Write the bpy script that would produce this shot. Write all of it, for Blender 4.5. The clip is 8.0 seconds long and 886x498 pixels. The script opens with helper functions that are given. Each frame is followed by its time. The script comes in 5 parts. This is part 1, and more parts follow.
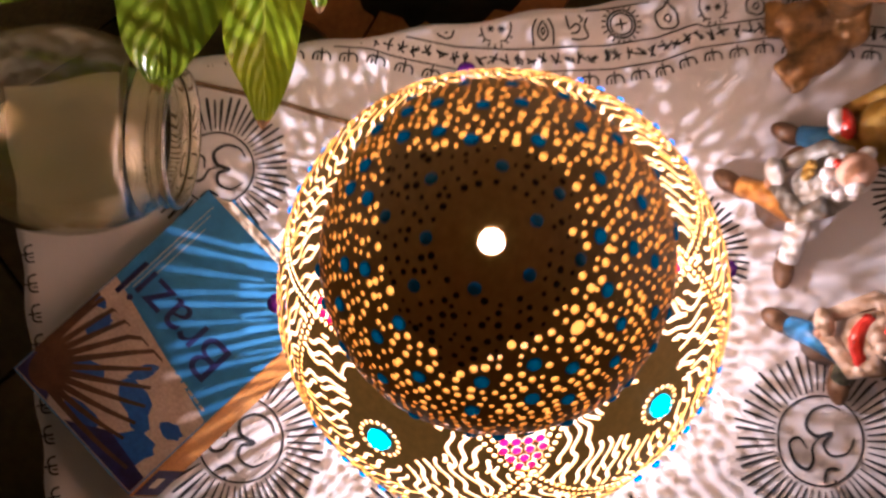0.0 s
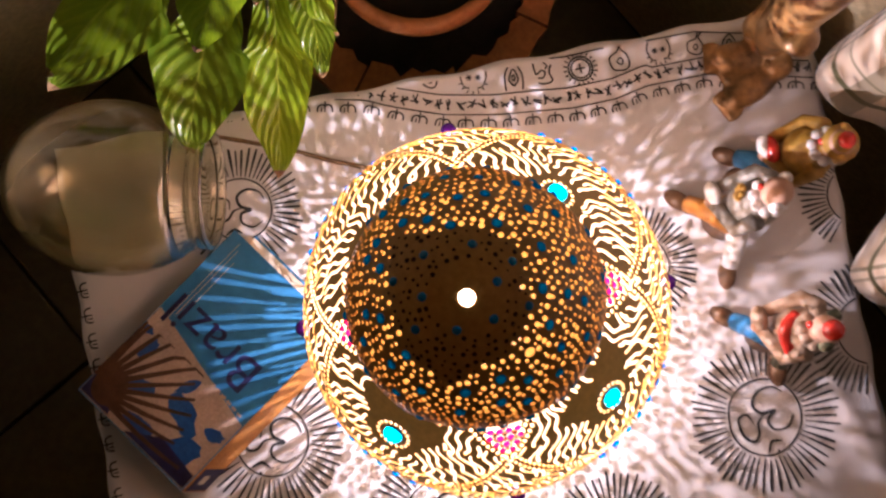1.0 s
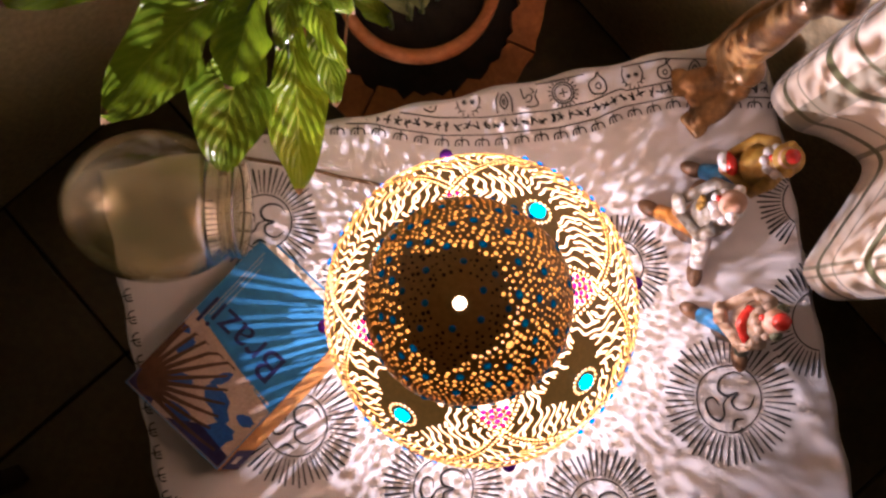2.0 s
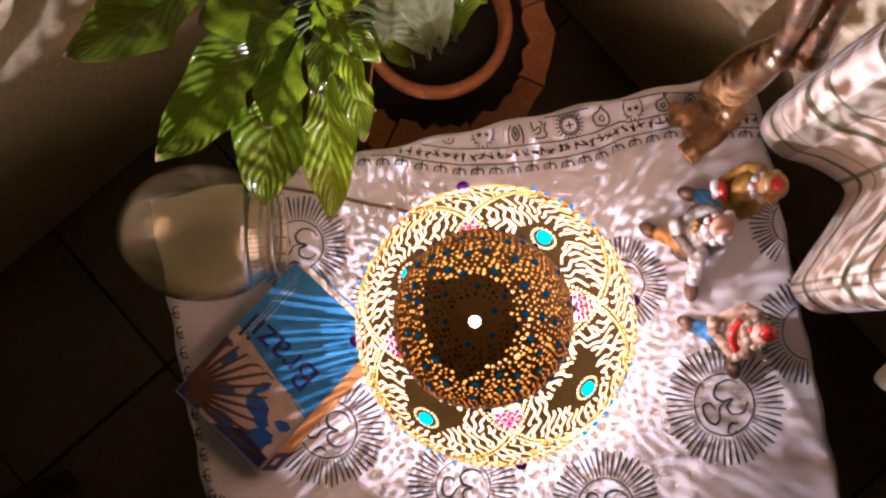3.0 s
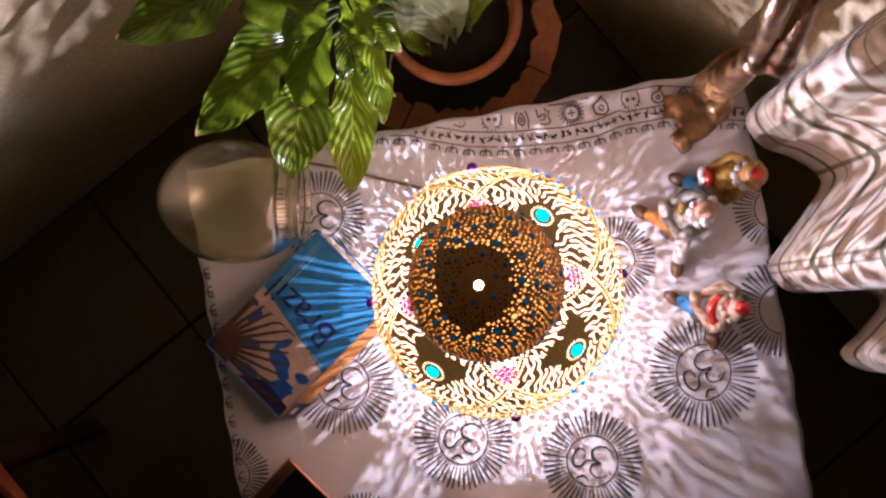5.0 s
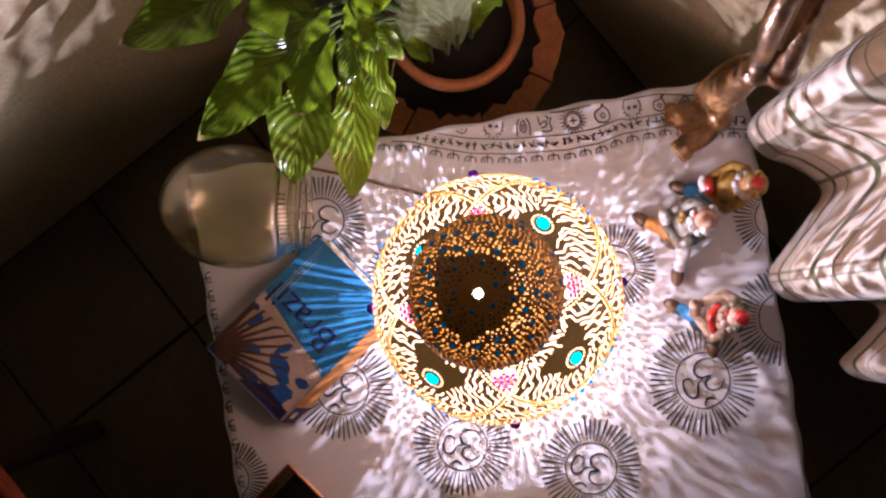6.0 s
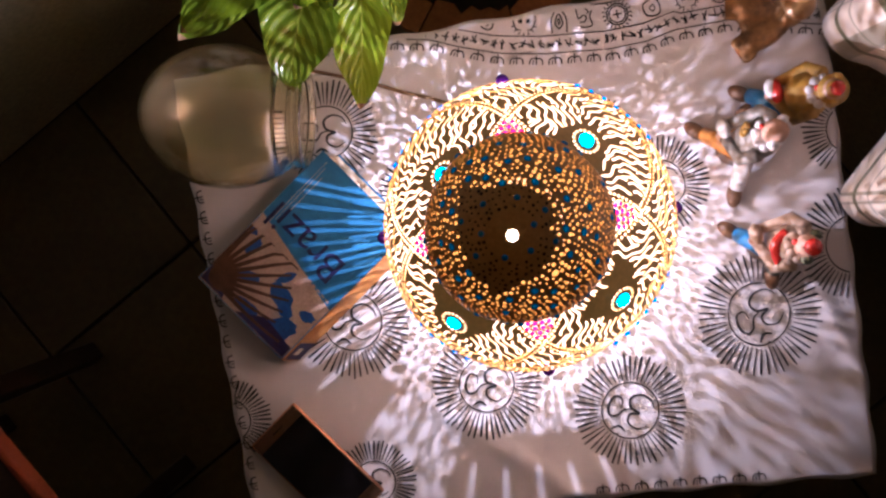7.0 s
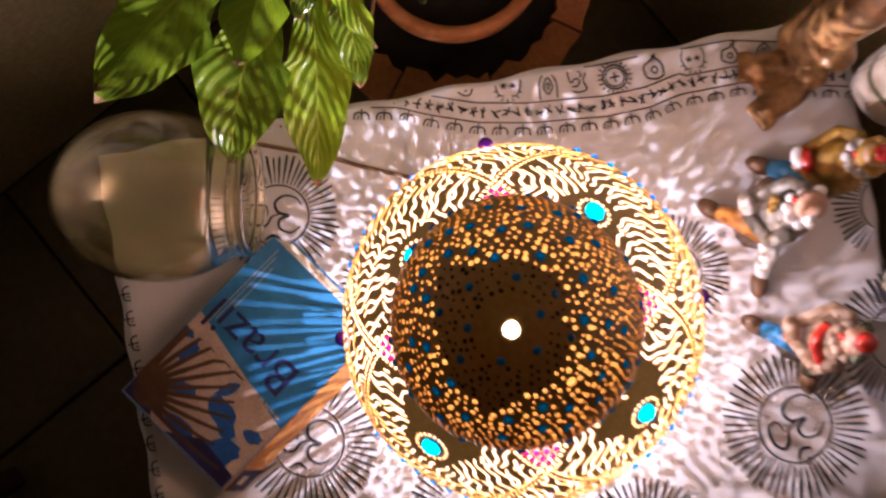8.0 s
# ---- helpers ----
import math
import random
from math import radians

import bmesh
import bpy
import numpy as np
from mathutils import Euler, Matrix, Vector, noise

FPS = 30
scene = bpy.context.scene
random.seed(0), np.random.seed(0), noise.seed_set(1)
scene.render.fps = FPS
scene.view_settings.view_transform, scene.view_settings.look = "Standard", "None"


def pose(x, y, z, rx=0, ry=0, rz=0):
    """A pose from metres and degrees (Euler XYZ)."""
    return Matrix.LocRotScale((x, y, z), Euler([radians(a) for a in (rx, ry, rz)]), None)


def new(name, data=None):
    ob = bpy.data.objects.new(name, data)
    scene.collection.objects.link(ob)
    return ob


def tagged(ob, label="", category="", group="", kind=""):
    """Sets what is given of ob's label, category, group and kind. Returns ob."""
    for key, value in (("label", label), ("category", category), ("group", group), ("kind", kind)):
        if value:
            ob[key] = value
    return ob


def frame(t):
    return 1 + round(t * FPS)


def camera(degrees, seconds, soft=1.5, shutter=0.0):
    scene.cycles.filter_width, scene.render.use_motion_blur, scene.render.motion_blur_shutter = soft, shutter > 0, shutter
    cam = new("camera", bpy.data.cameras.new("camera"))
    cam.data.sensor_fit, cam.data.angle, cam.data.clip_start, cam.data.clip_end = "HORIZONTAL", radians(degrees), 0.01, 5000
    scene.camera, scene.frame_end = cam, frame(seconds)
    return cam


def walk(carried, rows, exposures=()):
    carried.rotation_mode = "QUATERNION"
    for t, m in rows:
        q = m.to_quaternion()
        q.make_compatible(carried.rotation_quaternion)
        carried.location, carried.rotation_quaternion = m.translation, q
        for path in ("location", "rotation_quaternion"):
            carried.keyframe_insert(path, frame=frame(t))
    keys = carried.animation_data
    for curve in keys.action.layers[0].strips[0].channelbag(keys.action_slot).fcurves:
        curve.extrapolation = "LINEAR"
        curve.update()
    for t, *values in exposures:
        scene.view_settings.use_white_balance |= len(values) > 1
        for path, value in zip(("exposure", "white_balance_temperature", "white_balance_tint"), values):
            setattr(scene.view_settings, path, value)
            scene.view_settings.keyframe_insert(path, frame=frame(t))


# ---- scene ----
cam = camera(51.0, 8.0, soft=2.4, shutter=0.8)
PATH = [
    (0, -0.0253, -0.0223, 1.1962, 5.46, -1.28, -10.44),
    (0.5, -0.0243, -0.0106, 1.2629, 5.37, -1.56, -11.77),
    (1, -0.0218, -0.0068, 1.3261, 4.92, -1.26, -13.18),
    (1.2, -0.0214, -0.0061, 1.3498, 4.44, -1.89, -13.40),
    (2.3, -0.0201, -0.0031, 1.4779, 4.67, -0.20, -14.11),
    (2.5, -0.0199, -0.0025, 1.4998, 5.05, 0.27, -14.21),
    (3, -0.0202, -0.0002, 1.5421, 5.13, 0.19, -14.23),
    (3.5, -0.0224, -0.0043, 1.5674, 4.28, 0.06, -13.8),
    (4, -0.0235, -0.0042, 1.6058, 3.84, -0.46, -13.8),
    (4.5, -0.0258, -0.0106, 1.6386, 3.58, 0.27, -13.08),
    (6, -0.0234, -0.0068, 1.6485, 3.81, 0.51, -11.96),
    (6.5, -0.0222, 0.0126, 1.5901, 0.2, 0.19, -11.83),
    (7, -0.0225, 0.0245, 1.5053, -2.54, 1.65, -11.93),
    (7.5, -0.0295, 0.0155, 1.4256, 1.55, -1.4, -12.4),
    (8, -0.0268, 0.0164, 1.3406, 3.86, 0.17, -12.68),
]
walk(cam, [(t, pose(*row)) for t, *row in PATH],
     exposures=((0, 0, 5800, 8), (1, 0, 5850, 8), (2.5, 0, 5600, 10), (4.5, 0, 5250, 11), (7, 0, 5150, 11), (7.5, 0, 5350, 11), (8, 0, 5550, 10)))

# ---- light ----
world = bpy.data.worlds.new("night")
world.use_nodes = True
world.node_tree.nodes["Background"].inputs[0].default_value = (0.02, 0.016, 0.012, 1)
world.node_tree.nodes["Background"].inputs[1].default_value = 0.2
scene.world = world
scene.view_settings.exposure = 0.0
LAMP_POWER = 18.2
TABLE = 0.45


def lamp_light(name, place, power, radius, colour):
    data = bpy.data.lights.new(name, "POINT")
    data.energy, data.shadow_soft_size, data.color = power, radius, colour
    ob = new(name, data)
    ob.location = place
    return tagged(ob, "warm light inside the gourd lamp", "light", kind="structure")


lamp_light("bulb_light", (0.03, -0.003, TABLE + 0.155), LAMP_POWER, 0.0028, (1.0, 0.85, 0.95))
# added fill light without a bulb of its own, brightens the upper lobe
lamp_light("upper_fill_light", (0.010, 0.002, TABLE + 0.350), 0.20, 0.006, (1.0, 0.85, 0.95))


# ---- materials ----
class Nodes:
    """A short hand for node materials."""

    def __init__(self, name):
        self.mat = bpy.data.materials.new(name)
        self.mat.use_nodes = True
        self.tree = self.mat.node_tree
        self.bsdf = self.tree.nodes["Principled BSDF"]
        self.out = self.tree.nodes["Material Output"]

    def add(self, kind, **values):
        node = self.tree.nodes.new(kind)
        for key, value in values.items():
            node.inputs[key.replace("_", " ")].default_value = value
        return node

    def link(self, a, b):
        self.tree.links.new(a, b)

    def coords(self):
        return self.add("ShaderNodeTexCoord").outputs["Object"]

    def noise(self, scale, detail=4.0, rough=0.6, coords=None):
        n = self.add("ShaderNodeTexNoise", Scale=scale, Detail=detail, Roughness=rough)
        self.link(coords or self.coords(), n.inputs["Vector"])
        return n.outputs["Fac"]

    def ramp(self, fac, stops):
        n = self.add("ShaderNodeValToRGB")
        r = n.color_ramp
        while len(r.elements) < len(stops):
            r.elements.new(0.5)
        for e, (p, c) in zip(r.elements, stops):
            e.position, e.color = p, (*c, 1)
        self.link(fac, n.inputs["Fac"])
        return n.outputs["Color"]

    def mixed(self, fac, a, b, kind="MIX"):
        n = self.tree.nodes.new("ShaderNodeMix")
        n.data_type, n.blend_type = "RGBA", kind
        for value, slot in ((fac, 0), (a, 6), (b, 7)):
            if isinstance(value, (int, float)):
                n.inputs[slot].default_value = value
            elif isinstance(value, tuple):
                n.inputs[slot].default_value = (*value, 1)
            else:
                self.link(value, n.inputs[slot])
        return n.outputs[2]

    def bump(self, height, strength, distance):
        n = self.add("ShaderNodeBump", Strength=strength, Distance=distance)
        self.link(height, n.inputs["Height"])
        self.link(n.outputs["Normal"], self.bsdf.inputs["Normal"])

    def colour(self, socket):
        self.link(socket, self.bsdf.inputs["Base Color"])

    def rough(self, value):
        self.bsdf.inputs["Roughness"].default_value = value


def varied(name, dark, light, scale, rough=0.6, bump=0.2, distance=0.001, metal=0.0, fine=None, coat=0.0):
    """A surface that varies between two colours at two scales."""
    n = Nodes(name)
    big = n.noise(scale, 5.0)
    small = n.noise(fine or scale * 12, 3.0)
    base = n.ramp(big, [(0.3, dark), (0.7, light)])
    speck = n.ramp(small, [(0.3, (0.78, 0.78, 0.78)), (0.7, (1.1, 1.1, 1.1))])
    n.colour(n.mixed(1.0, base, speck, "MULTIPLY"))
    n.rough(rough)
    n.bsdf.inputs["Metallic"].default_value = metal
    n.bsdf.inputs["Coat Weight"].default_value = coat
    n.bump(small, bump, distance)
    return n.mat


def cloth_material(name, base, weave=900.0):
    n = Nodes(name)
    xyz = n.coords()
    waves = []
    for turn in ("X", "Y"):
        w = n.tree.nodes.new("ShaderNodeTexWave")
        w.bands_direction = turn
        w.inputs["Scale"].default_value = weave / 2.2
        w.inputs["Distortion"].default_value = 0.6
        n.link(xyz, w.inputs["Vector"])
        waves.append(w.outputs["Fac"])
    weave_height = n.mixed(0.5, waves[0], waves[1])
    stain = n.ramp(n.noise(9.0, 5.0), [(0.25, tuple(c * 0.86 for c in base)), (0.75, base)])
    n.colour(stain)
    n.rough(0.72)
    n.bsdf.inputs["Sheen Weight"].default_value = 0.25
    crease = n.noise(38.0, 4.0)
    both = n.mixed(0.25, crease, weave_height)
    n.bump(both, 0.35, 0.004)
    return n.mat


def glassy(name, colour, rough=0.02, ior=1.45):
    n = Nodes(name)
    n.bsdf.inputs["Base Color"].default_value = (*colour, 1)
    n.bsdf.inputs["Transmission Weight"].default_value = 1.0
    n.bsdf.inputs["Roughness"].default_value = rough
    n.bsdf.inputs["IOR"].default_value = ior
    return n.mat


def membrane(name, colour, clear, tint):
    """Thinly scraped gourd: part of the light goes straight through, the rest is scattered."""
    n = Nodes(name)
    n.tree.nodes.remove(n.bsdf)
    grain = n.noise(160.0, 3.0)
    soft = n.add("ShaderNodeBsdfTranslucent")
    n.link(n.ramp(grain, [(0.25, tuple(c * 0.8 for c in colour)), (0.75, colour)]), soft.inputs["Color"])
    through_it = n.add("ShaderNodeBsdfTransparent")
    through_it.inputs["Color"].default_value = (*tint, 1)
    m = n.add("ShaderNodeMixShader", Fac=clear)
    n.link(soft.outputs[0], m.inputs[1])
    n.link(through_it.outputs[0], m.inputs[2])
    n.link(m.outputs[0], n.out.inputs["Surface"])
    return n.mat



def thin_gourd(name, dark, light, let_through):
    """Tan varnished gourd, thin enough to let a little light through."""
    mat = varied(name, dark, light, 22, 0.42, 0.3, 0.0006)
    tree = mat.node_tree
    soft = tree.nodes.new("ShaderNodeBsdfTranslucent")
    soft.inputs["Color"].default_value = (0.60, 0.36, 0.08, 1)
    mix = tree.nodes.new("ShaderNodeMixShader")
    mix.inputs[0].default_value = let_through
    tree.links.new(tree.nodes["Principled BSDF"].outputs[0], mix.inputs[1])
    tree.links.new(soft.outputs[0], mix.inputs[2])
    tree.links.new(mix.outputs[0], tree.nodes["Material Output"].inputs["Surface"])
    return mat


MAT = {
    "cloth": cloth_material("white_cotton", (0.80, 0.765, 0.77)),
    "ink": varied("black_block_print", (0.012, 0.012, 0.014), (0.05, 0.048, 0.05), 90, 0.8, 0.1),
    "gourd": thin_gourd("dark_varnished_gourd", (0.14, 0.070, 0.028), (0.24, 0.125, 0.05), 0.008),
    "gourd_top": thin_gourd("brown_varnished_gourd", (0.27, 0.178, 0.050), (0.43, 0.300, 0.095), 0.015),
    "membrane": membrane("scraped_gourd_skin", (0.80, 0.60, 0.39), 0.40, (1.0, 0.97, 0.93)),
    "membrane_mid": membrane("deep_scraped_skin", (0.95, 0.70, 0.42), 0.80, (1.0, 0.97, 0.95)),
    "membrane_top": membrane("thick_scraped_skin", (0.52, 0.225, 0.035), 0.05, (1.0, 0.9, 0.8)),
    "cut_edge": membrane("amber_cut_walls", (0.78, 0.48, 0.12), 0.0, (1, 1, 1)),
    "amber": membrane("amber_varnished_skin", (0.95, 0.68, 0.32), 0.35, (1.0, 0.8, 0.5)),
    "turquoise": membrane("turquoise_glass", (0.10, 0.72, 1.0), 0.20, (0.1, 0.7, 1.0)),
    "blue_bead": membrane("blue_glass_bead", (0.01, 0.40, 1.0), 0.05, (0.05, 0.5, 1.0)),
    "rim_blue": varied("sky_blue_bead", (0.01, 0.22, 0.62), (0.02, 0.34, 0.80), 60, 0.12, 0.0),
    "purple_bead": varied("purple_glass_bead", (0.09, 0.01, 0.38), (0.14, 0.02, 0.55), 60, 0.08, 0.0),
    "pink_bead": membrane("pink_glass", (0.75, 0.02, 0.20), 0.08, (1.0, 0.2, 0.5)),
    "brown_wood": varied("dark_table_wood", (0.035, 0.018, 0.009), (0.07, 0.038, 0.02), 12, 0.5, 0.3),
    "plaster": varied("cream_plaster", (0.55, 0.45, 0.26), (0.67, 0.56, 0.35), 5, 0.85, 0.4, 0.002, fine=110),
    "tile": varied("olive_brown_floor_tile", (0.10, 0.070, 0.018), (0.15, 0.108, 0.032), 6, 0.45, 0.2, fine=70),
    "grout": varied("dark_grout", (0.020, 0.015, 0.010), (0.035, 0.027, 0.017), 30, 0.9),
    "terracotta": varied("terracotta", (0.30, 0.100, 0.026), (0.47, 0.175, 0.05), 14, 0.75, 0.4, 0.0015, fine=150),
    "soil": varied("dark_soil_and_shade", (0.012, 0.008, 0.005), (0.035, 0.022, 0.014), 60, 0.95, 1.0, 0.006),
    "metal": varied("old_brass", (0.35, 0.22, 0.08), (0.5, 0.34, 0.14), 40, 0.35, metal=1.0),
}


# ---- makers ----
def mesh_of(bm, name, mats, smooth=True):
    me = bpy.data.meshes.new(name)
    bm.to_mesh(me)
    bm.free()
    for m in mats if isinstance(mats, (list, tuple)) else [mats]:
        me.materials.append(m)
    if smooth:
        me.shade_smooth()
    return me


def part(name, bm, material, parent, label="", smooth=True):
    ob = new(name, mesh_of(bm, name, material, smooth))
    ob.parent = parent
    if label:
        ob["label"] = label
    return ob


def thing(name, bm, material, label, category, group="", kind="", smooth=True):
    return tagged(new(name, mesh_of(bm, name, material, smooth)), label, category, group, kind)


def empty(name, place, label, category, group="", kind="", turn=0.0):
    ob = new(name)
    ob.empty_display_size = 0.02
    ob.matrix_basis = pose(*place, 0, 0, turn)
    return tagged(ob, label, category, group, kind)


def box(bm, size, centre=(0, 0, 0), turn=0.0, bevel=0.0, mat=0):
    old = set(bm.faces)
    m = pose(*centre, 0, 0, turn) @ Matrix.Diagonal((*size, 1))
    made = bmesh.ops.create_cube(bm, size=1.0, matrix=m)
    if bevel:
        edges = {e for v in made["verts"] for e in v.link_edges}
        bmesh.ops.bevel(bm, geom=list(edges), offset=bevel, segments=2, affect="EDGES", profile=0.5)
    for fc in bm.faces:
        if fc not in old:
            fc.material_index = mat
    return bm


def ball(bm, centre, size, turn=(0, 0, 0), mat=0, u=16, v=10):
    old = set(bm.faces)
    m = pose(*centre, *turn) @ Matrix.Diagonal((*size, 1))
    bmesh.ops.create_uvsphere(bm, u_segments=u, v_segments=v, radius=1.0, matrix=m)
    for fc in bm.faces:
        if fc not in old:
            fc.material_index = mat
    return bm


def tube(bm, line, radii, sides=10, mat=0, cap=True):
    """A round rod along a line of points, its radius given point by point."""
    line = [Vector(p) for p in line]
    if isinstance(radii, (int, float)):
        radii = [radii] * len(line)
    rings = []
    side = None
    for i, p in enumerate(line):
        way = (line[min(i + 1, len(line) - 1)] - line[max(i - 1, 0)]).normalized()
        if side is None:
            side = way.orthogonal().normalized()
        side = (side - way * side.dot(way)).normalized()
        up = way.cross(side)
        rings.append([bm.verts.new(p + radii[i] * (math.cos(a) * side + math.sin(a) * up))
                      for a in (2 * math.pi * k / sides for k in range(sides))])
    for a, b in zip(rings, rings[1:]):
        for k in range(sides):
            bm.faces.new((a[k], a[(k + 1) % sides], b[(k + 1) % sides], b[k])).material_index = mat
    if cap:
        bm.faces.new(rings[0][::-1]).material_index = mat
        bm.faces.new(rings[-1]).material_index = mat
    return bm


def lathe(bm, profile, sides=48, mat=0, centre=(0, 0, 0)):
    """A turned form from rows of (radius, height)."""
    rings = []
    for r, z in profile:
        rings.append([bm.verts.new((centre[0] + r * math.cos(a), centre[1] + r * math.sin(a), centre[2] + z))
                      for a in (2 * math.pi * k / sides for k in range(sides))])
    for a, b in zip(rings, rings[1:]):
        for k in range(sides):
            bm.faces.new((a[k], a[(k + 1) % sides], b[(k + 1) % sides], b[k])).material_index = mat
    return bm


def curve_points(points, steps):
    """A smooth line through points (Catmull-Rom)."""
    p = [Vector(points[0])] + [Vector(q) for q in points] + [Vector(points[-1])]
    line = []
    for i in range(1, len(p) - 2):
        for k in range(steps):
            t = k / steps
            a, b, c, d = p[i - 1], p[i], p[i + 1], p[i + 2]
            line.append(0.5 * (2 * b + (c - a) * t + (2 * a - 5 * b + 4 * c - d) * t * t + (3 * b - a - 3 * c + d) * t ** 3))
    line.append(p[-2])
    return line


# ---- the room's corner ----
def room():
    corner, turn = Matrix.Translation((0.185, 0.736, 0)) @ Matrix.Rotation(radians(207), 4, "Z"), Matrix.Rotation(radians(207), 4, "Z")
    wide = 4.2
    floor = empty("floor", (0, 0, 0), "olive-brown square floor tiles with dark joints", "floor", kind="structure")
    bm = bmesh.new()
    box(bm, (wide + 0.2, wide + 0.2, 0.1), (wide / 2, wide / 2, -0.058))
    part("joint", bm, MAT["grout"], floor).matrix_basis = corner
    bm = bmesh.new()
    box(bm, (0.296, 0.296, 0.014), (0, 0, -0.007), bevel=0.003)
    tile = mesh_of(bm, "tile", MAT["tile"], False)
    for i in range(14):
        for k in range(14):
            ob = new("tile", tile)
            ob.parent = floor
            ob.matrix_basis = corner @ pose(0.15 + 0.3 * i, 0.15 + 0.3 * k, random.uniform(-0.0006, 0.0006))
    # two walls meet behind the plant; the others close the room
    for name, size, place, label in (
            ("wall_north", (wide + 0.24, 0.12, 2.6), (wide / 2, -0.06, 1.3), "cream plastered wall behind the little table"),
            ("wall_east", (0.12, wide, 2.6), (-0.06, wide / 2, 1.3), "cream plastered wall beside the curtain"),
            ("wall_south", (wide + 0.24, 0.12, 2.6), (wide / 2, wide + 0.06, 1.3), "plain cream plastered wall"),
            ("wall_west", (0.12, wide, 2.6), (wide + 0.06, wide / 2, 1.3), "plain cream plastered wall")):
        bm = bmesh.new()
        box(bm, size, place)
        ob = thing(name, bm, MAT["plaster"], label, "wall", kind="structure", smooth=False)
        ob.matrix_basis = corner
    bm = bmesh.new()
    box(bm, (wide + 0.24, wide + 0.24, 0.1), (wide / 2, wide / 2, 2.65))
    thing("ceiling", bm, MAT["plaster"], "plain cream ceiling", "ceiling", kind="structure", smooth=False).matrix_basis = corner


room()

# ---- the table and its cloth ----
CORNERS = ((-0.338, -0.283), (0.366, -0.364), (0.410, 0.213), (-0.322, 0.236))


def cloth_height(x, y):
    """Soft creases of the cloth over the table top."""
    z = 0.0012 * math.sin(31 * x + 17 * y) + 0.0010 * math.sin(53 * y - 23 * x + 1.3)
    for (ax, ay), (bx, by), high, wide in (
            ((0.10, 0.02), (0.42, -0.06), 0.0065, 0.012),
            ((0.12, 0.05), (0.40, 0.13), 0.005, 0.012),
            ((-0.03, 0.10), (-0.02, 0.24), 0.003, 0.006),
            ((-0.14, 0.08), (-0.02, 0.10), 0.003, 0.008),
            ((0.20, -0.10), (0.36, -0.34), 0.006, 0.012),
            ((-0.10, -0.20), (0.04, -0.33), 0.004, 0.012),
            ((0.33, -0.10), (0.40, -0.36), 0.005, 0.009)):
        dx, dy = bx - ax, by - ay
        n = math.hypot(dx, dy)
        along = ((x - ax) * dx + (y - ay) * dy) / n
        off = ((x - ax) * dy - (y - ay) * dx) / n
        fade = max(0.0, min(1.0, (along + 0.03) / 0.05, (n - along + 0.03) / 0.05))
        z += high * fade * math.exp(-(off / wide) ** 2)
    return z


def cloth_point(a, b):
    """A point of the cloth: a and b run from 0 to 1 over the table and beyond it where it hangs."""
    ca, cb = min(max(a, 0), 1), min(max(b, 0), 1)
    (x0, y0), (x1, y1), (x2, y2), (x3, y3) = CORNERS
    x = (1 - cb) * ((1 - ca) * x0 + ca * x1) + cb * ((1 - ca) * x3 + ca * x2)
    y = (1 - cb) * ((1 - ca) * y0 + ca * y1) + cb * ((1 - ca) * y3 + ca * y2)
    over = math.hypot((a - ca) * 0.72, (b - cb) * 0.57)
    z = TABLE + cloth_height(x, y) * (1 if over == 0 else 0.4) - over
    wave = 0.004 * math.sin(40 * (x + y)) * min(1, over / 0.03)
    x += (0.003 + wave) * (1 if a > 1 else -1 if a < 0 else 0) + 0.0015 * math.sin(90 * y) * (1 if over else 0)
    y += (0.003 + wave) * (1 if b > 1 else -1 if b < 0 else 0) + 0.0020 * math.sin(70 * x) * (1 if over else 0)
    return x, y, z


def make_table():
    table = empty("side_table", (0, 0, 0), "small dark wooden table under a printed white cloth", "table")
    bm = bmesh.new()
    box(bm, (0.70, 0.50, 0.03), (0.03, -0.055, TABLE - 0.021), -1.5, 0.004)
    part("tabletop", bm, MAT["brown_wood"], table, smooth=False)
    for x, y in ((-0.27, -0.24), (0.32, -0.26), (0.32, 0.15), (-0.27, 0.15)):
        bm = bmesh.new()
        box(bm, (0.04, 0.04, TABLE - 0.036), (x, y, (TABLE - 0.036) / 2), 0, 0.004)
        part("leg", bm, MAT["brown_wood"], table, smooth=False)
    bm = bmesh.new()
    na, nb = 180, 150
    grid = [[bm.verts.new(cloth_point(-0.05 + 1.10 * i / na, -0.06 + 1.12 * k / nb)) for i in range(na + 1)] for k in range(nb + 1)]
    for k in range(nb):
        for i in range(na):
            bm.faces.new((grid[k][i], grid[k][i + 1], grid[k + 1][i + 1], grid[k + 1][i]))
    cloth = thing("tablecloth", bm, MAT["cloth"], "white cotton cloth with black block-printed suns and a border", "tablecloth")
    thick = cloth.modifiers.new("thickness", "SOLIDIFY")
    thick.thickness, thick.offset = 0.0008, -1
    return cloth


cloth = make_table()


# ---- the gourd lamp ----
GOURD = ((0.000, 0.050), (0.006, 0.066), (0.030, 0.090), (0.060, 0.110), (0.100, 0.128), (0.135, 0.1365), (0.160, 0.138), (0.190, 0.1355),
         (0.220, 0.1265), (0.250, 0.111), (0.275, 0.091), (0.293, 0.070), (0.305, 0.0585), (0.318, 0.0540), (0.336, 0.0575), (0.355, 0.0645),
         (0.376, 0.0680), (0.400, 0.0665), (0.422, 0.0600), (0.440, 0.0490), (0.454, 0.0360), (0.463, 0.0220), (0.467, 0.0120), (0.469, 0.0042))
LEAN_ROWS = ((0.0, 0.031), (0.16, 0.031), (0.28, 0.018), (0.376, 0.011), (0.469, 0.0))
SIDE_ROWS = ((0.0, -0.003), (0.29, -0.003), (0.376, 0.003), (0.469, 0.002))


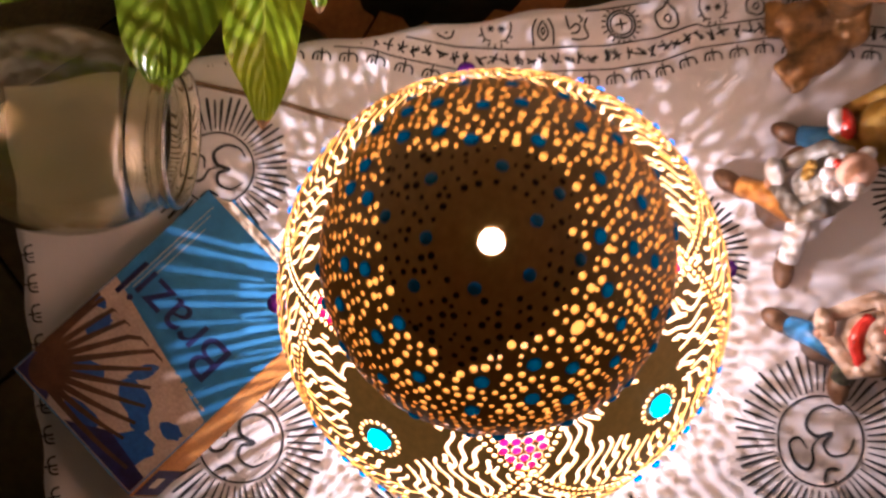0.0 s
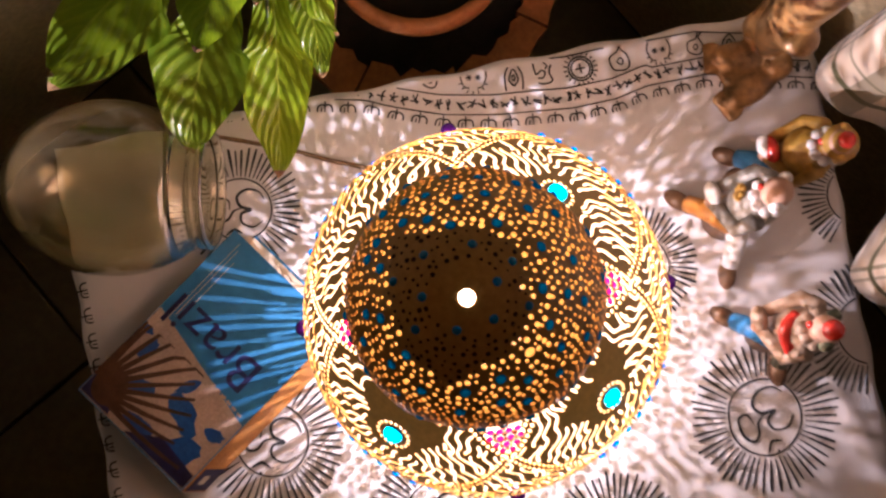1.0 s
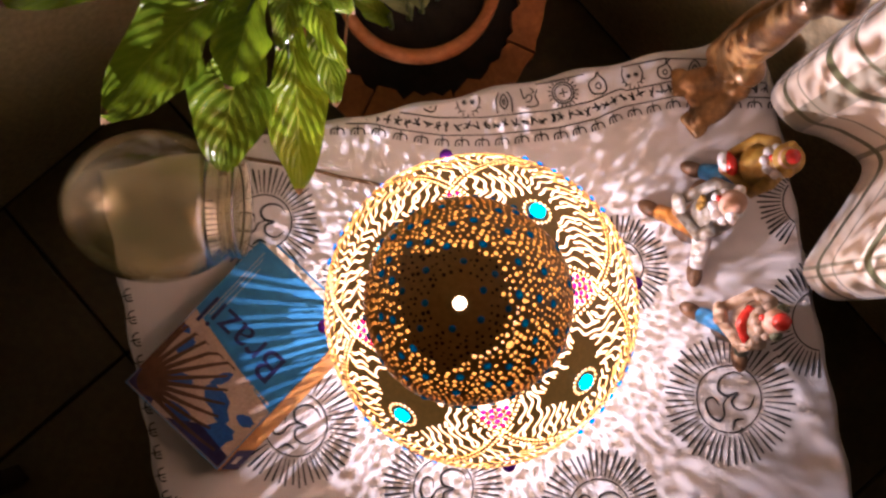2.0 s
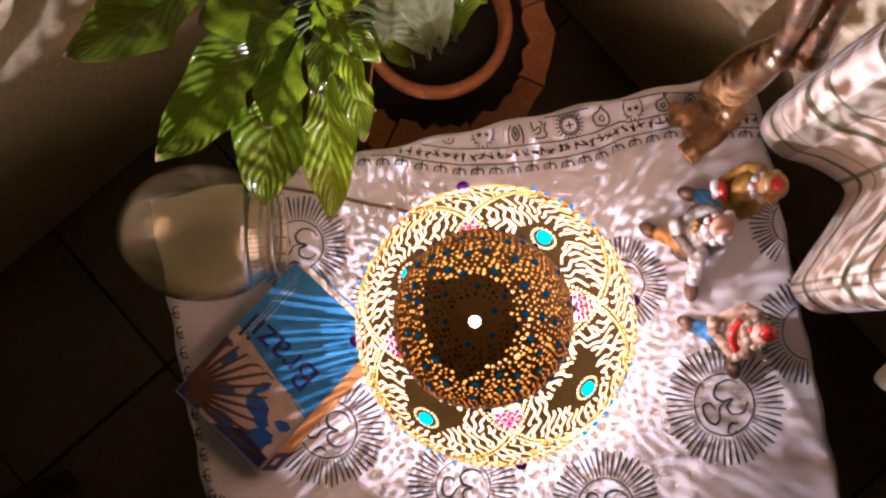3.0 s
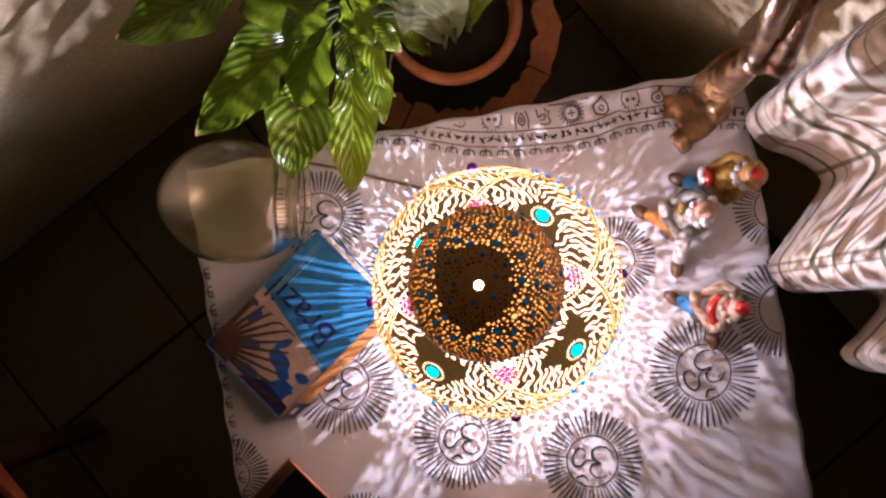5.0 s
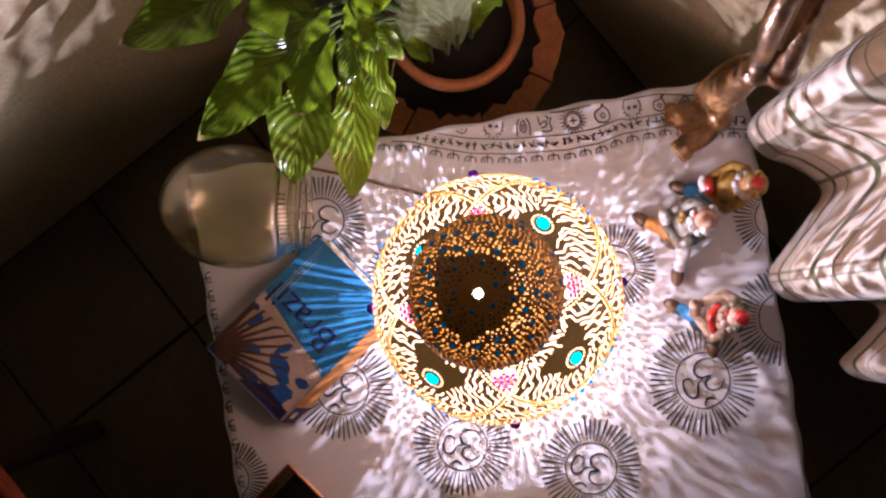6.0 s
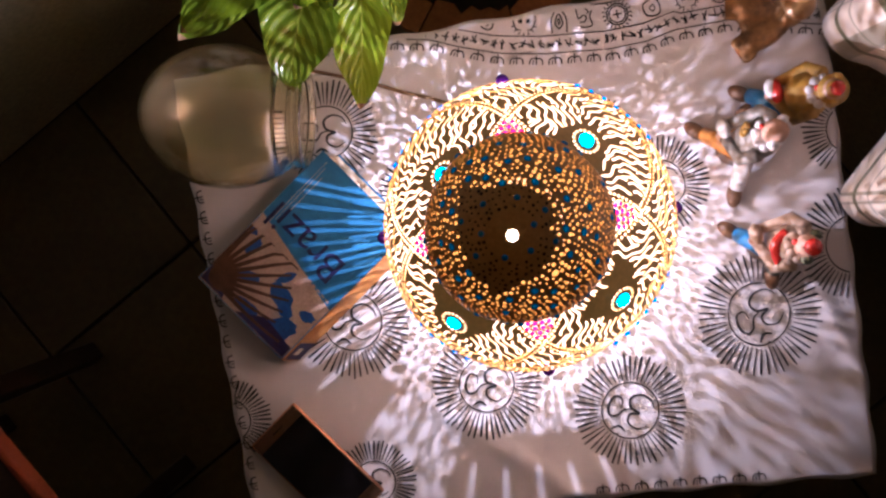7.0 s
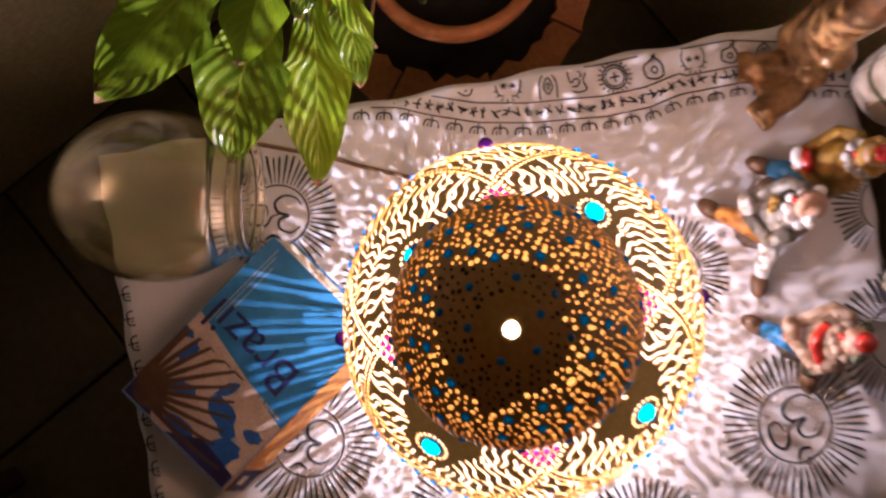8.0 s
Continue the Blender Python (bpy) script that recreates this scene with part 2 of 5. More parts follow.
def gourd_line(step):
    """The gourd's side as even steps: arc length, height, radius."""
    fine = curve_points([(h, r, 0) for h, r in GOURD], 24)
    h = np.array([p[0] for p in fine])
    r = np.array([p[1] for p in fine])
    s = np.concatenate([[0], np.cumsum(np.hypot(np.diff(h), np.diff(r)))])
    even = np.linspace(0, s[-1], int(s[-1] / step) + 1)
    return even, np.interp(even, s, h), np.interp(even, s, r)


def gourd_shift(h):
    return np.interp(h, [a for a, _ in LEAN_ROWS], [b for _, b in LEAN_ROWS])


def gourd_side(h):
    return np.interp(h, [a for a, _ in SIDE_ROWS], [b for _, b in SIDE_ROWS])


ARC, ARC_H, ARC_R = gourd_line(0.00075)
ARC_OF = lambda h: float(np.interp(h, ARC_H, ARC))
AROUND = 900


class Piercing:
    """How far each point of the gourd's skin lies from the nearest cut, in metres; cuts are negative."""

    def __init__(self):
        self.far = np.full((len(ARC), AROUND), 0.01)
        self.turn = 2 * math.pi / AROUND

    def window(self, s, phi, reach):
        a, b = np.searchsorted(ARC, (s - reach, s + reach))
        a, b = max(a, 0), min(b, len(ARC) - 1)
        r = max(float(np.interp(s, ARC, ARC_R)), 0.008)
        n = int(reach / r / self.turn) + 2
        mid = int(round(phi / self.turn))
        cols = np.arange(mid - n, mid + n + 1)
        v = ARC[a:b, None] - s
        u = (cols[None, :] * self.turn - phi) * r
        return slice(a, b), cols % AROUND, u, v

    def dot(self, s, phi, radius, tall=1.0):
        rows, cols, u, v = self.window(s, phi, radius * max(1, tall) + 0.002)
        d = np.hypot(u, v / tall) - radius
        block = self.far[rows][:, cols]
        self.far[rows, cols] = np.minimum(block, d)

    def stroke(self, s, phi, line, width):
        """line: points (u, v) in metres round (s, phi)."""
        reach = max(max(abs(p[0]), abs(p[1])) for p in line) + width + 0.002
        rows, cols, u, v = self.window(s, phi, reach)
        best = np.full((v.shape[0], u.shape[1]), 0.01)
        for (x0, y0), (x1, y1) in zip(line, line[1:]):
            dx, dy = x1 - x0, y1 - y0
            t = np.clip(((u - x0) * dx + (v - y0) * dy) / (dx * dx + dy * dy + 1e-12), 0, 1)
            best = np.minimum(best, np.hypot(u - x0 - t * dx, v - y0 - t * dy))
        block = self.far[rows][:, cols]
        self.far[rows, cols] = np.minimum(block, best - width)

    def near(self, s, phi):
        i = min(int(np.searchsorted(ARC, s)), len(ARC) - 1)
        return self.far[i, int(round(phi / self.turn)) % AROUND]


def skin_place(s, phi, out=0.0):
    """A point on the gourd (lamp's own space), its outward way included."""
    h, r = float(np.interp(s, ARC, ARC_H)), float(np.interp(s, ARC, ARC_R))
    h2, r2 = float(np.interp(s + 0.002, ARC, ARC_H)), float(np.interp(s + 0.002, ARC, ARC_R))
    h1, r1 = float(np.interp(s - 0.002, ARC, ARC_H)), float(np.interp(s - 0.002, ARC, ARC_R))
    dh, dr = h2 - h1, r2 - r1
    n = math.hypot(dh, dr)
    out_way = Vector((dh / n * math.cos(phi), dh / n * math.sin(phi), -dr / n))
    return Vector((r * math.cos(phi) + float(gourd_shift(h)), r * math.sin(phi) + float(gourd_side(h)), h)) + out * out_way, out_way


S_EQUATOR, S_NECK = ARC_OF(0.16), ARC_OF(0.309)
QUARTER = radians(-3)          # where the crossing of the two bands lies
S_CROSS, S_SWING = ARC_OF(0.270), 0.080



def band_arc(phi, sign):
    swing = sign * math.sin(2 * (phi - QUARTER))
    return min(S_CROSS - S_SWING * swing * (1.0 if swing > 0 else 0.75), S_NECK - 0.004)


LOBE_BEADS = ((0.423, 90), (0.426, 74), (0.430, 112), (0.435, 101), (0.443, 84), (0.440, 69), (0.443, 119), (0.450, 105), (0.456, 91), (0.454, 56),
              (0.439, 44), (0.428, 32), (0.437, 137), (0.436, 147), (0.447, 149), (0.450, 22), (0.437, 7), (0.456, -6), (0.445, -11), (0.434, -15),
              (0.440, 176), (0.449, 180), (0.431, -171), (0.452, -151), (0.442, -153), (0.452, -32), (0.442, -42), (0.441, -131), (0.447, -106), (0.451, -82),
              (0.444, -68), (0.433, -54), (0.438, -87), (0.431, -75), (0.433, -109), (0.427, -142), (0.427, -32), (0.424, 124), (0.423, 56))
CROWN_BEADS = ((0.461, 26), (0.466, 15), (0.460, -21), (0.466, -52), (0.460, 123), (0.464, 166), (0.462, 72), (0.455, 155), (0.466, -121), (0.460, -162))
# how far out the unpierced crown reaches, by degrees round the lobe
CROWN = ((-180, 0.035), (-155, 0.0365), (-133, 0.036), (-120, 0.045), (-111, 0.037), (-92, 0.0305), (-62, 0.029), (-28, 0.029), (0, 0.0245),
         (23, 0.030), (44, 0.032), (74, 0.030), (105, 0.033), (128, 0.045), (144, 0.040), (163, 0.036), (180, 0.035))


def wide_cut(phi):
    """The strokes round the equator are cut widest on the side of the jar and finest towards the curtain."""
    return 1.5 + 0.4 * math.cos(phi - radians(120))


def gourd_lamp():
    rnd = random.Random(4)
    cut = Piercing()
    keep = []               # (s, phi, reach): kept free of strokes
    gems, beads, pink = [], [], []
    # four turquoise stones ringed with pierced dots, between the bands
    for h, deg in ((0.262, -47.7), (0.276, 43.6), (0.266, 221), (0.284, 134)):
        s, phi = ARC_OF(h), radians(deg)
        gems.append((s, phi))
        keep += [(s, phi, 0.0200), (s + 0.018, phi - 0.16, 0.015), (s + 0.018, phi + 0.16, 0.015)]
        cut.dot(s, phi, 0.0066)
        r = float(np.interp(s, ARC, ARC_R))
        for k in range(18):
            a = 2 * math.pi * k / 18
            cut.dot(s + 0.0118 * math.sin(a), phi + 0.0112 * math.cos(a) / r, 0.0014)
    # small blue beads along the rim, between the purple ones
    rim_beads = [(ARC_OF(0.200) - 0.0030 * abs(k - 3), QUARTER + math.pi / 4 + q * math.pi / 2 + (k - 3) * 0.10) for q in range(4) for k in range(7)]
    for s, phi in rim_beads:
        cut.dot(s, phi % (2 * math.pi), 0.0020)
        keep.append((s, phi, 0.0042))
    # pink beads in the corners inside each crossing
    for q in range(4):
        phi0 = QUARTER + q * math.pi / 2
        for row in range(4):
            for k in range(5 - row if row else 4):
                n = (5 - row if row else 4)
                s = S_CROSS + 0.0075 + 0.0058 * (3 - row)
                r = float(np.interp(s, ARC, ARC_R))
                phi = phi0 + (k - (n - 1) / 2) * 0.0066 / r * (1.0 if row else 0.9)
                if abs(k - (n - 1) / 2) * 0.0064 < (s - S_CROSS) * 0.85:
                    cut.dot(s, phi, 0.0028)
                    pink.append((s, phi))
        keep.append((S_CROSS + 0.018, phi0, 0.018))
        # clear windows beside and above the pink beads, below the neck
        for side, up, size in ((-0.10, 0.0300, 0.0050), (0.10, 0.0300, 0.0050), (-0.17, 0.0390, 0.0050), (0.17, 0.0390, 0.0050), (0, 0.0350, 0.0055)):
            cut.dot(S_CROSS + up, phi0 + side, size, 0.9)
            keep.append((S_CROSS + up, phi0 + side, 0.008))
    # two interlaced bands, each a double row of pierced dots
    for sign in (1, -1):
        phi = 0.0
        while phi < 2 * math.pi:
            s = band_arc(phi, sign)
            r = float(np.interp(s, ARC, ARC_R))
            slope = (band_arc(phi + 0.01, sign) - s) / (0.01 * r)
            n = math.hypot(1, slope)
            for off in (-0.0025, 0.0025):
                cut.dot(s + off / n, phi - off * slope / n / r, 0.0014)
            phi += 0.0044 / r / n
    # squiggled strokes fill the rest of the shoulder and the belly
    s = ARC_OF(0.138)
    row = 0
    while s < S_NECK - 0.012:
        r = float(np.interp(s, ARC, ARC_R))
        gap = 0.0071
        count = int(2 * math.pi * r / gap)
        for k in range(count):
            phi = 2 * math.pi * (k + 0.5 * (row % 2) + rnd.uniform(-0.18, 0.18)) / count
            sm = s + rnd.uniform(-0.003, 0.003)
            length = rnd.uniform(0.0095, 0.0130)
            tilt = 0.75 * math.sin(4 * (phi - QUARTER) + row * 1.1) + rnd.uniform(-0.15, 0.15)
            ph = 5 * phi + row * 2.0 + rnd.uniform(-0.5, 0.5)
            line = []
            for j in range(13):
                v = length * (j / 6 - 1)
                line.append((tilt * v + 0.0019 * math.sin(v / 0.0030 + ph), v))
            # strokes stop short of the bands, stones and beads
            good = []
            for u, v in line:
                p = phi + u / r
                free = min(abs(sm + v - band_arc(p, 1)), abs(sm + v - band_arc(p, -1))) > 0.0070
                for ks, kp, kr in keep:
                    d = (p - kp + math.pi) % (2 * math.pi) - math.pi
                    if math.hypot(sm + v - ks, d * r) < kr:
                        free = False
                if free:
                    good.append((u, v))
                elif len(good) >= 3:
                    break
                else:
                    good = []
            if len(good) >= 3:
                cut.stroke(sm, phi, good, rnd.uniform(0.00095, 0.00125) * (wide_cut(phi) if sm < ARC_OF(0.212) else 1.0))
        s += 0.0225
        row += 1
    # the belly: a net of cuts between small cells
    cells = []
    s = ARC_OF(0.004)
    while s < ARC_OF(0.136):
        r, squeeze = float(np.interp(s, ARC, ARC_R)), 1 + 0.9 * (float(np.interp(s, ARC, ARC_H)) / 0.09) ** 2
        count = int(2 * math.pi * r / 0.0062)
        for k in range(count):
            if rnd.random() < 0.85:
                cells.append((s + rnd.uniform(-0.0030, 0.0030) / squeeze, 2 * math.pi * (k + rnd.uniform(-0.48, 0.48)) / count, squeeze))
        s += 0.0056 / squeeze
    first = np.full(cut.far.shape, 9.0)
    second = np.full(cut.far.shape, 9.0)
    for cs, cp, squeeze in cells:
        rows, cols, u, v = cut.window(cs, cp, 0.020)
        d = np.hypot(u + 0.0011 * np.sin(v / 0.0016 + 3 * cp), squeeze * v + 0.0009 * np.sin(u / 0.0014 + cs * 900))
        f1, f2 = first[rows][:, cols], second[rows][:, cols]
        second[rows, cols] = np.minimum(f2, np.maximum(f1, d))
        first[rows, cols] = np.minimum(f1, d)
    # the cuts are thinner on the side towards the plant
    behind = np.maximum(0, np.cos(np.arange(AROUND) * cut.turn - radians(80)))
    low = (ARC_H < 0.106)[:, None]
    half = np.where(low, 0.00056 - 0.00034 * behind[None, :], 0.00058 + 0.00040 * behind[None, :])
    net = np.where((ARC_H < 0.136)[:, None] & (second < 1), (second - first) / 2 - half, 0.01)
    # one plain patch of the belly has only a few slits
    west = (np.arange(AROUND) * cut.turn - radians(172) + math.pi) % (2 * math.pi) - math.pi
    lap = (np.arange(AROUND) * cut.turn - radians(262) + math.pi) % (2 * math.pi) - math.pi
    patch = ((ARC_H > 0.076) & (ARC_H < 0.112))[:, None] & (np.abs(lap) < 0.34)[None, :]
    side = (np.arange(AROUND) * cut.turn - radians(183) + math.pi) % (2 * math.pi) - math.pi
    net = np.where(patch | (np.abs(side) < 0.44)[None, :] | ((ARC_H > 0.074)[:, None] & (np.abs(west) < 0.87)[None, :]), 0.01, net)
    cut.far = np.minimum(cut.far, net)
    for k in range(2600):
        sd, pd = rnd.uniform(ARC_OF(0.006), ARC_OF(0.135)), rnd.uniform(0, 2 * math.pi)
        i, j = int(np.searchsorted(ARC, sd)), int(pd / cut.turn) % AROUND
        if not patch[i, j] and abs(side[j]) > 0.44 and (ARC_H[i] < 0.074 or abs(west[j]) > 0.87) and behind[j] < 0.6:
            cut.dot(sd, pd, rnd.uniform(0.0004, 0.0010), rnd.uniform(0.7, 1.4))
    # towards the book the cuts are long upright slits
    for k in range(32):
        for hm in (0.028, 0.060) if k % 2 else (0.022, 0.048, 0.074):
            lean = rnd.uniform(-0.12, 0.12)
            long = rnd.uniform(0.012, 0.016)
            cut.stroke(ARC_OF(hm), radians(183) + 0.0285 * (k - 15.5) + rnd.uniform(-0.012, 0.012), [(lean * long * (j / 2 - 1), long * (j / 2 - 1)) for j in range(5)], rnd.uniform(0.0005, 0.0009))
    for k in range(5):
        cut.stroke(ARC_OF(0.094), radians(262) + 0.13 * (k - 2), [(0.001 * math.sin(j), 0.004 * j - 0.010) for j in range(6)], 0.0009)
    # the upper lobe: fine pierced dots among blue beads; over the crown the dots are only burnt into the skin
    s, row = ARC_OF(0.322), 0
    s_end = ARC_OF(0.4655)
    dark = []
    blue = [(ARC_OF(h), radians(deg)) for h, deg in LOBE_BEADS]
    crown_beads = [(ARC_OF(h), radians(deg)) for h, deg in CROWN_BEADS]
    for k in range(120):
        sb = rnd.uniform(ARC_OF(0.330), ARC_OF(0.412))
        phi = rnd.uniform(-math.pi, math.pi)
        r = float(np.interp(sb, ARC, ARC_R))
        if all(math.hypot(sb - s2, ((phi - p2 + math.pi) % (2 * math.pi) - math.pi) * r) > 0.0125 for s2, p2 in blue):
            blue.append((sb, phi))
    for sb, phi in blue:
        cut.dot(sb, phi % (2 * math.pi), 0.0019)
    amber_dot = (ARC_OF(0.4535), radians(-55))
    while s < s_end:
        r = float(np.interp(s, ARC, ARC_R))
        count = max(5, int(2 * math.pi * r / 0.0047))
        for k in range(count):
            phi = 2 * math.pi * (k + 0.5 * (row % 2) + rnd.uniform(-0.25, 0.25)) / count
            sm = s + rnd.uniform(-0.0010, 0.0010)
            if all(math.hypot(sm - s2, ((phi - p2 + math.pi) % (2 * math.pi) - math.pi) * r) > 0.0040 for s2, p2 in blue + crown_beads + [amber_dot]):
                size = rnd.choice((0.0008, 0.0009, 0.0010, 0.0012, 0.0014))
                deg = (math.degrees(phi) + 180) % 360 - 180
                if r > float(np.interp(deg, [a for a, _ in CROWN], [b for _, b in CROWN])):
                    cut.dot(sm, phi, size, 1.2)
                else:
                    dark.append((sm, phi, size * 0.9))
        s += 0.0041
        row += 1
    cut.dot(amber_dot[0], amber_dot[1] % (2 * math.pi), 0.0026)

    lamp = empty("gourd_lamp", (0, 0, TABLE + 0.004), "carved double gourd lamp, lit, with blue beads and pierced squiggles", "lamp")
    # the skin: a fine sheet whose cut edges are drawn onto the outlines
    far = cut.far
    rows, cols = far.shape
    phi = np.arange(AROUND) * cut.turn
    grid_r = ARC_R[:, None] + np.zeros((1, cols))
    gs = np.gradient(far, ARC, axis=0)
    gu = (np.roll(far, -1, 1) - np.roll(far, 1, 1)) / (2 * cut.turn * np.maximum(ARC_R, 0.004)[:, None])
    size = np.hypot(gs, gu) + 1e-6
    near = (np.abs(far) < 0.00055) & (size > 0.3)
    shift = np.where(near, -far / size, 0.0)
    s_grid = np.clip(ARC[:, None] + shift * gs / size, 0, ARC[-1])
    p_grid = phi[None, :] + shift * gu / size / np.maximum(grid_r, 0.004)
    h = np.interp(s_grid, ARC, ARC_H)
    r = np.interp(s_grid, ARC, ARC_R)
    uneven = 1 + 0.006 * np.sin(3 * p_grid + 8 * h) + 0.004 * np.sin(5 * p_grid - 14 * h)
    xyz = np.stack([r * uneven * np.cos(p_grid) + gourd_shift(h), r * uneven * np.sin(p_grid) + gourd_side(h), h], -1).reshape(-1, 3)
    a = (np.arange(rows - 1)[:, None] * cols + np.arange(cols)[None, :])
    b = (np.arange(rows - 1)[:, None] * cols + (np.arange(cols)[None, :] + 1) % cols)
    quads = np.stack([a, b, b + cols, a + cols], -1)
    flat = far.reshape(-1)
    solid = flat[quads].mean(-1) > 0
    quads = quads[solid]
    upper = (np.arange(rows - 1)[:, None] + np.zeros((1, cols), int))[solid] > np.searchsorted(ARC, ARC_OF(0.316))
    # the walls of the cuts, through the gourd's thickness
    open_side = np.pad(solid, ((1, 1), (0, 0)), mode="edge")
    grid = np.arange(rows * cols).reshape(rows, cols)
    edge_i, edge_j = np.nonzero(solid != np.roll(solid, -1, 1))
    upright = np.stack([grid[edge_i, (edge_j + 1) % cols], grid[edge_i + 1, (edge_j + 1) % cols]], -1)
    edge_i, edge_j = np.nonzero(open_side[1:] != open_side[:-1])
    level = np.stack([grid[edge_i, edge_j], grid[edge_i, (edge_j + 1) % cols]], -1)
    edges = np.concatenate([upright, level])
    edges = edges[ARC_H[edges[:, 0] // cols] > 0.140]
    ends, place_in = np.unique(edges, return_inverse=True)
    place_in = place_in.reshape(-1, 2)
    dh, dr = np.gradient(ARC_H)[ends // cols], np.gradient(ARC_R)[ends // cols]
    turn = phi[ends % cols]
    inward = -np.stack([dh * np.cos(turn), dh * np.sin(turn), -dr], -1) / np.hypot(dh, dr)[:, None]
    rim = np.concatenate([xyz[ends] + 0.0001 * inward, xyz[ends] + np.where(ARC_H[ends // cols] > 0.316, 0.0006, 0.0009)[:, None] * inward])
    walls = np.concatenate([place_in, place_in[:, ::-1] + len(ends)], -1)
    me = bpy.data.meshes.new("cut_edges")
    me.from_pydata(rim.tolist(), [], walls.tolist())
    me.materials.append(MAT["cut_edge"])
    edge_part = new("cut_edges", me)
    edge_part.parent = lamp
    edge_part["label"] = "amber walls of the cuts"
    used = np.unique(quads)
    renum = np.full(len(xyz), -1)
    renum[used] = np.arange(len(used))
    xyz, quads = xyz[used], renum[quads]
    me = bpy.data.meshes.new("shell")
    me.vertices.add(len(xyz))
    me.vertices.foreach_set("co", xyz.astype(np.float32).ravel())
    me.loops.add(quads.size)
    me.loops.foreach_set("vertex_index", quads.astype(np.int32).ravel())
    me.polygons.add(len(quads))
    me.polygons.foreach_set("loop_start", np.arange(0, quads.size, 4, dtype=np.int32))
    me.polygons.foreach_set("material_index", upper.astype(np.int32))
    me.update(calc_edges=True)
    me.materials.append(MAT["gourd"])
    me.materials.append(MAT["gourd_top"])
    me.shade_smooth()
    shell = new("shell", me)
    shell.parent = lamp
    shell["label"] = "dark brown varnished gourd shell pierced all over"
    # scraped skin inside the cuts
    bm = bmesh.new()
    sides = 72
    rings = []
    pick = np.linspace(0, len(ARC) - 3, 60).astype(int)
    for i in pick:
        rr, hh = ARC_R[i] - 0.0016, ARC_H[i]
        rings.append([bm.verts.new((rr * math.cos(q) * (1 + 0.006 * math.sin(3 * q + 8 * hh) + 0.004 * math.sin(5 * q - 14 * hh)) + float(gourd_shift(hh)),
                                    rr * math.sin(q) * (1 + 0.006 * math.sin(3 * q + 8 * hh) + 0.004 * math.sin(5 * q - 14 * hh)) + float(gourd_side(hh)), hh))
                      for q in (2 * math.pi * k / sides for k in range(sides))])
    for i, (lo, hi) in enumerate(zip(rings, rings[1:])):
        for k in range(sides):
            bm.faces.new((lo[k], lo[(k + 1) % sides], hi[(k + 1) % sides], hi[k])).material_index = 2 if 0.140 < ARC_H[pick[i]] <= 0.316 else int(ARC_H[pick[i]] > 0.316)
    part("inner_skin", bm, [MAT["membrane"], MAT["membrane_top"], MAT["membrane_mid"]], lamp, "thin glowing skin behind the cuts")

    # amber skin behind the two dotted bands
    for sign in (1, -1):
        bm = bmesh.new()
        rails = ([], [])
        for k in range(181):
            p = 2 * math.pi * k / 180
            for rail, off in zip(rails, (-0.0048, 0.0048)):
                rail.append(bm.verts.new(skin_place(band_arc(p, sign) + off, p, -0.0009)[0]))
        for k in range(180):
            bm.faces.new((rails[0][k], rails[0][k + 1], rails[1][k + 1], rails[1][k]))
        part("amber_band", bm, MAT["amber"], lamp, "amber skin behind a dotted band")

    def bead(name, s, p, size, mat, label, flat_by=0.5):
        place, out = skin_place(s, p)
        bm = bmesh.new()
        ball(bm, (0, 0, 0), (size, size, size * flat_by), u=14, v=8)
        ob = part(name, bm, mat, lamp, label)
        ob.matrix_basis = Matrix.Translation(place) @ out.to_track_quat("Z", "Y").to_matrix().to_4x4()
        return ob

    for s, p in gems:
        ob = bead("turquoise_stone", s, p, 0.0078, MAT["turquoise"], "oval turquoise glass stone", 0.45)
        ob.scale = (0.85, 1.15, 1)
    for s, p in blue:
        bead("blue_bead", s, p, 0.0026, MAT["blue_bead"], "blue glass bead", 0.6)
    for s, p in crown_beads:
        bead("crown_bead", s, p, 0.0022, MAT["rim_blue"], "unlit blue glass bead", 0.5)
    for q in range(4):
        bead("purple_bead", ARC_OF(0.182), QUARTER + q * math.pi / 2 + (-0.035, 0.035, -0.07, -0.02)[q], 0.0062, MAT["purple_bead"], "purple glass bead", 1.0)
    for s, p in rim_beads:
        bead("rim_bead", s, p, 0.0029, MAT["blue_bead"], "small blue glass bead", 0.6)
    for s, p in pink:
        bead("pink_bead", s, p, 0.0024, MAT["pink_bead"], "pink glass bead", 0.35)
    bm = bmesh.new()
    for s, p, size in dark:
        place, out = skin_place(s, p, 0.0003)
        turn = out.to_track_quat("Z", "Y").to_matrix().to_4x4()
        bmesh.ops.create_circle(bm, cap_ends=True, segments=8, radius=size, matrix=Matrix.Translation(place) @ turn)
    part("burnt_dots", bm, MAT["soil"], lamp, "dark burnt dots over the crown")
    # the bulb and its holder inside
    bm = bmesh.new()
    lathe(bm, ((0.0, 0.002), (0.03, 0.002), (0.03, 0.02), (0.016, 0.024), (0.016, 0.095), (0.0, 0.096)), 24, centre=(0.031, -0.003, 0))
    part("bulb_holder", bm, MAT["metal"], lamp)
    bm = bmesh.new()
    ball(bm, (0.0, 0.002, 0.4685), (0.0037, 0.0037, 0.0022))
    part("tip_light", bm, MAT["bulb"], lamp, "glowing bulb tip at the crown")
    return lamp


n = Nodes("lit_bulb")
n.bsdf.inputs["Emission Color"].default_value = (1.0, 0.93, 0.84, 1)
n.bsdf.inputs["Emission Strength"].default_value = 12.0
MAT["bulb"] = n.mat
gourd_lamp()


# ---- prints on the cloth ----
def on_cloth(x, y, lift=0.0011):
    return x, y, TABLE + cloth_height(x, y) + lift


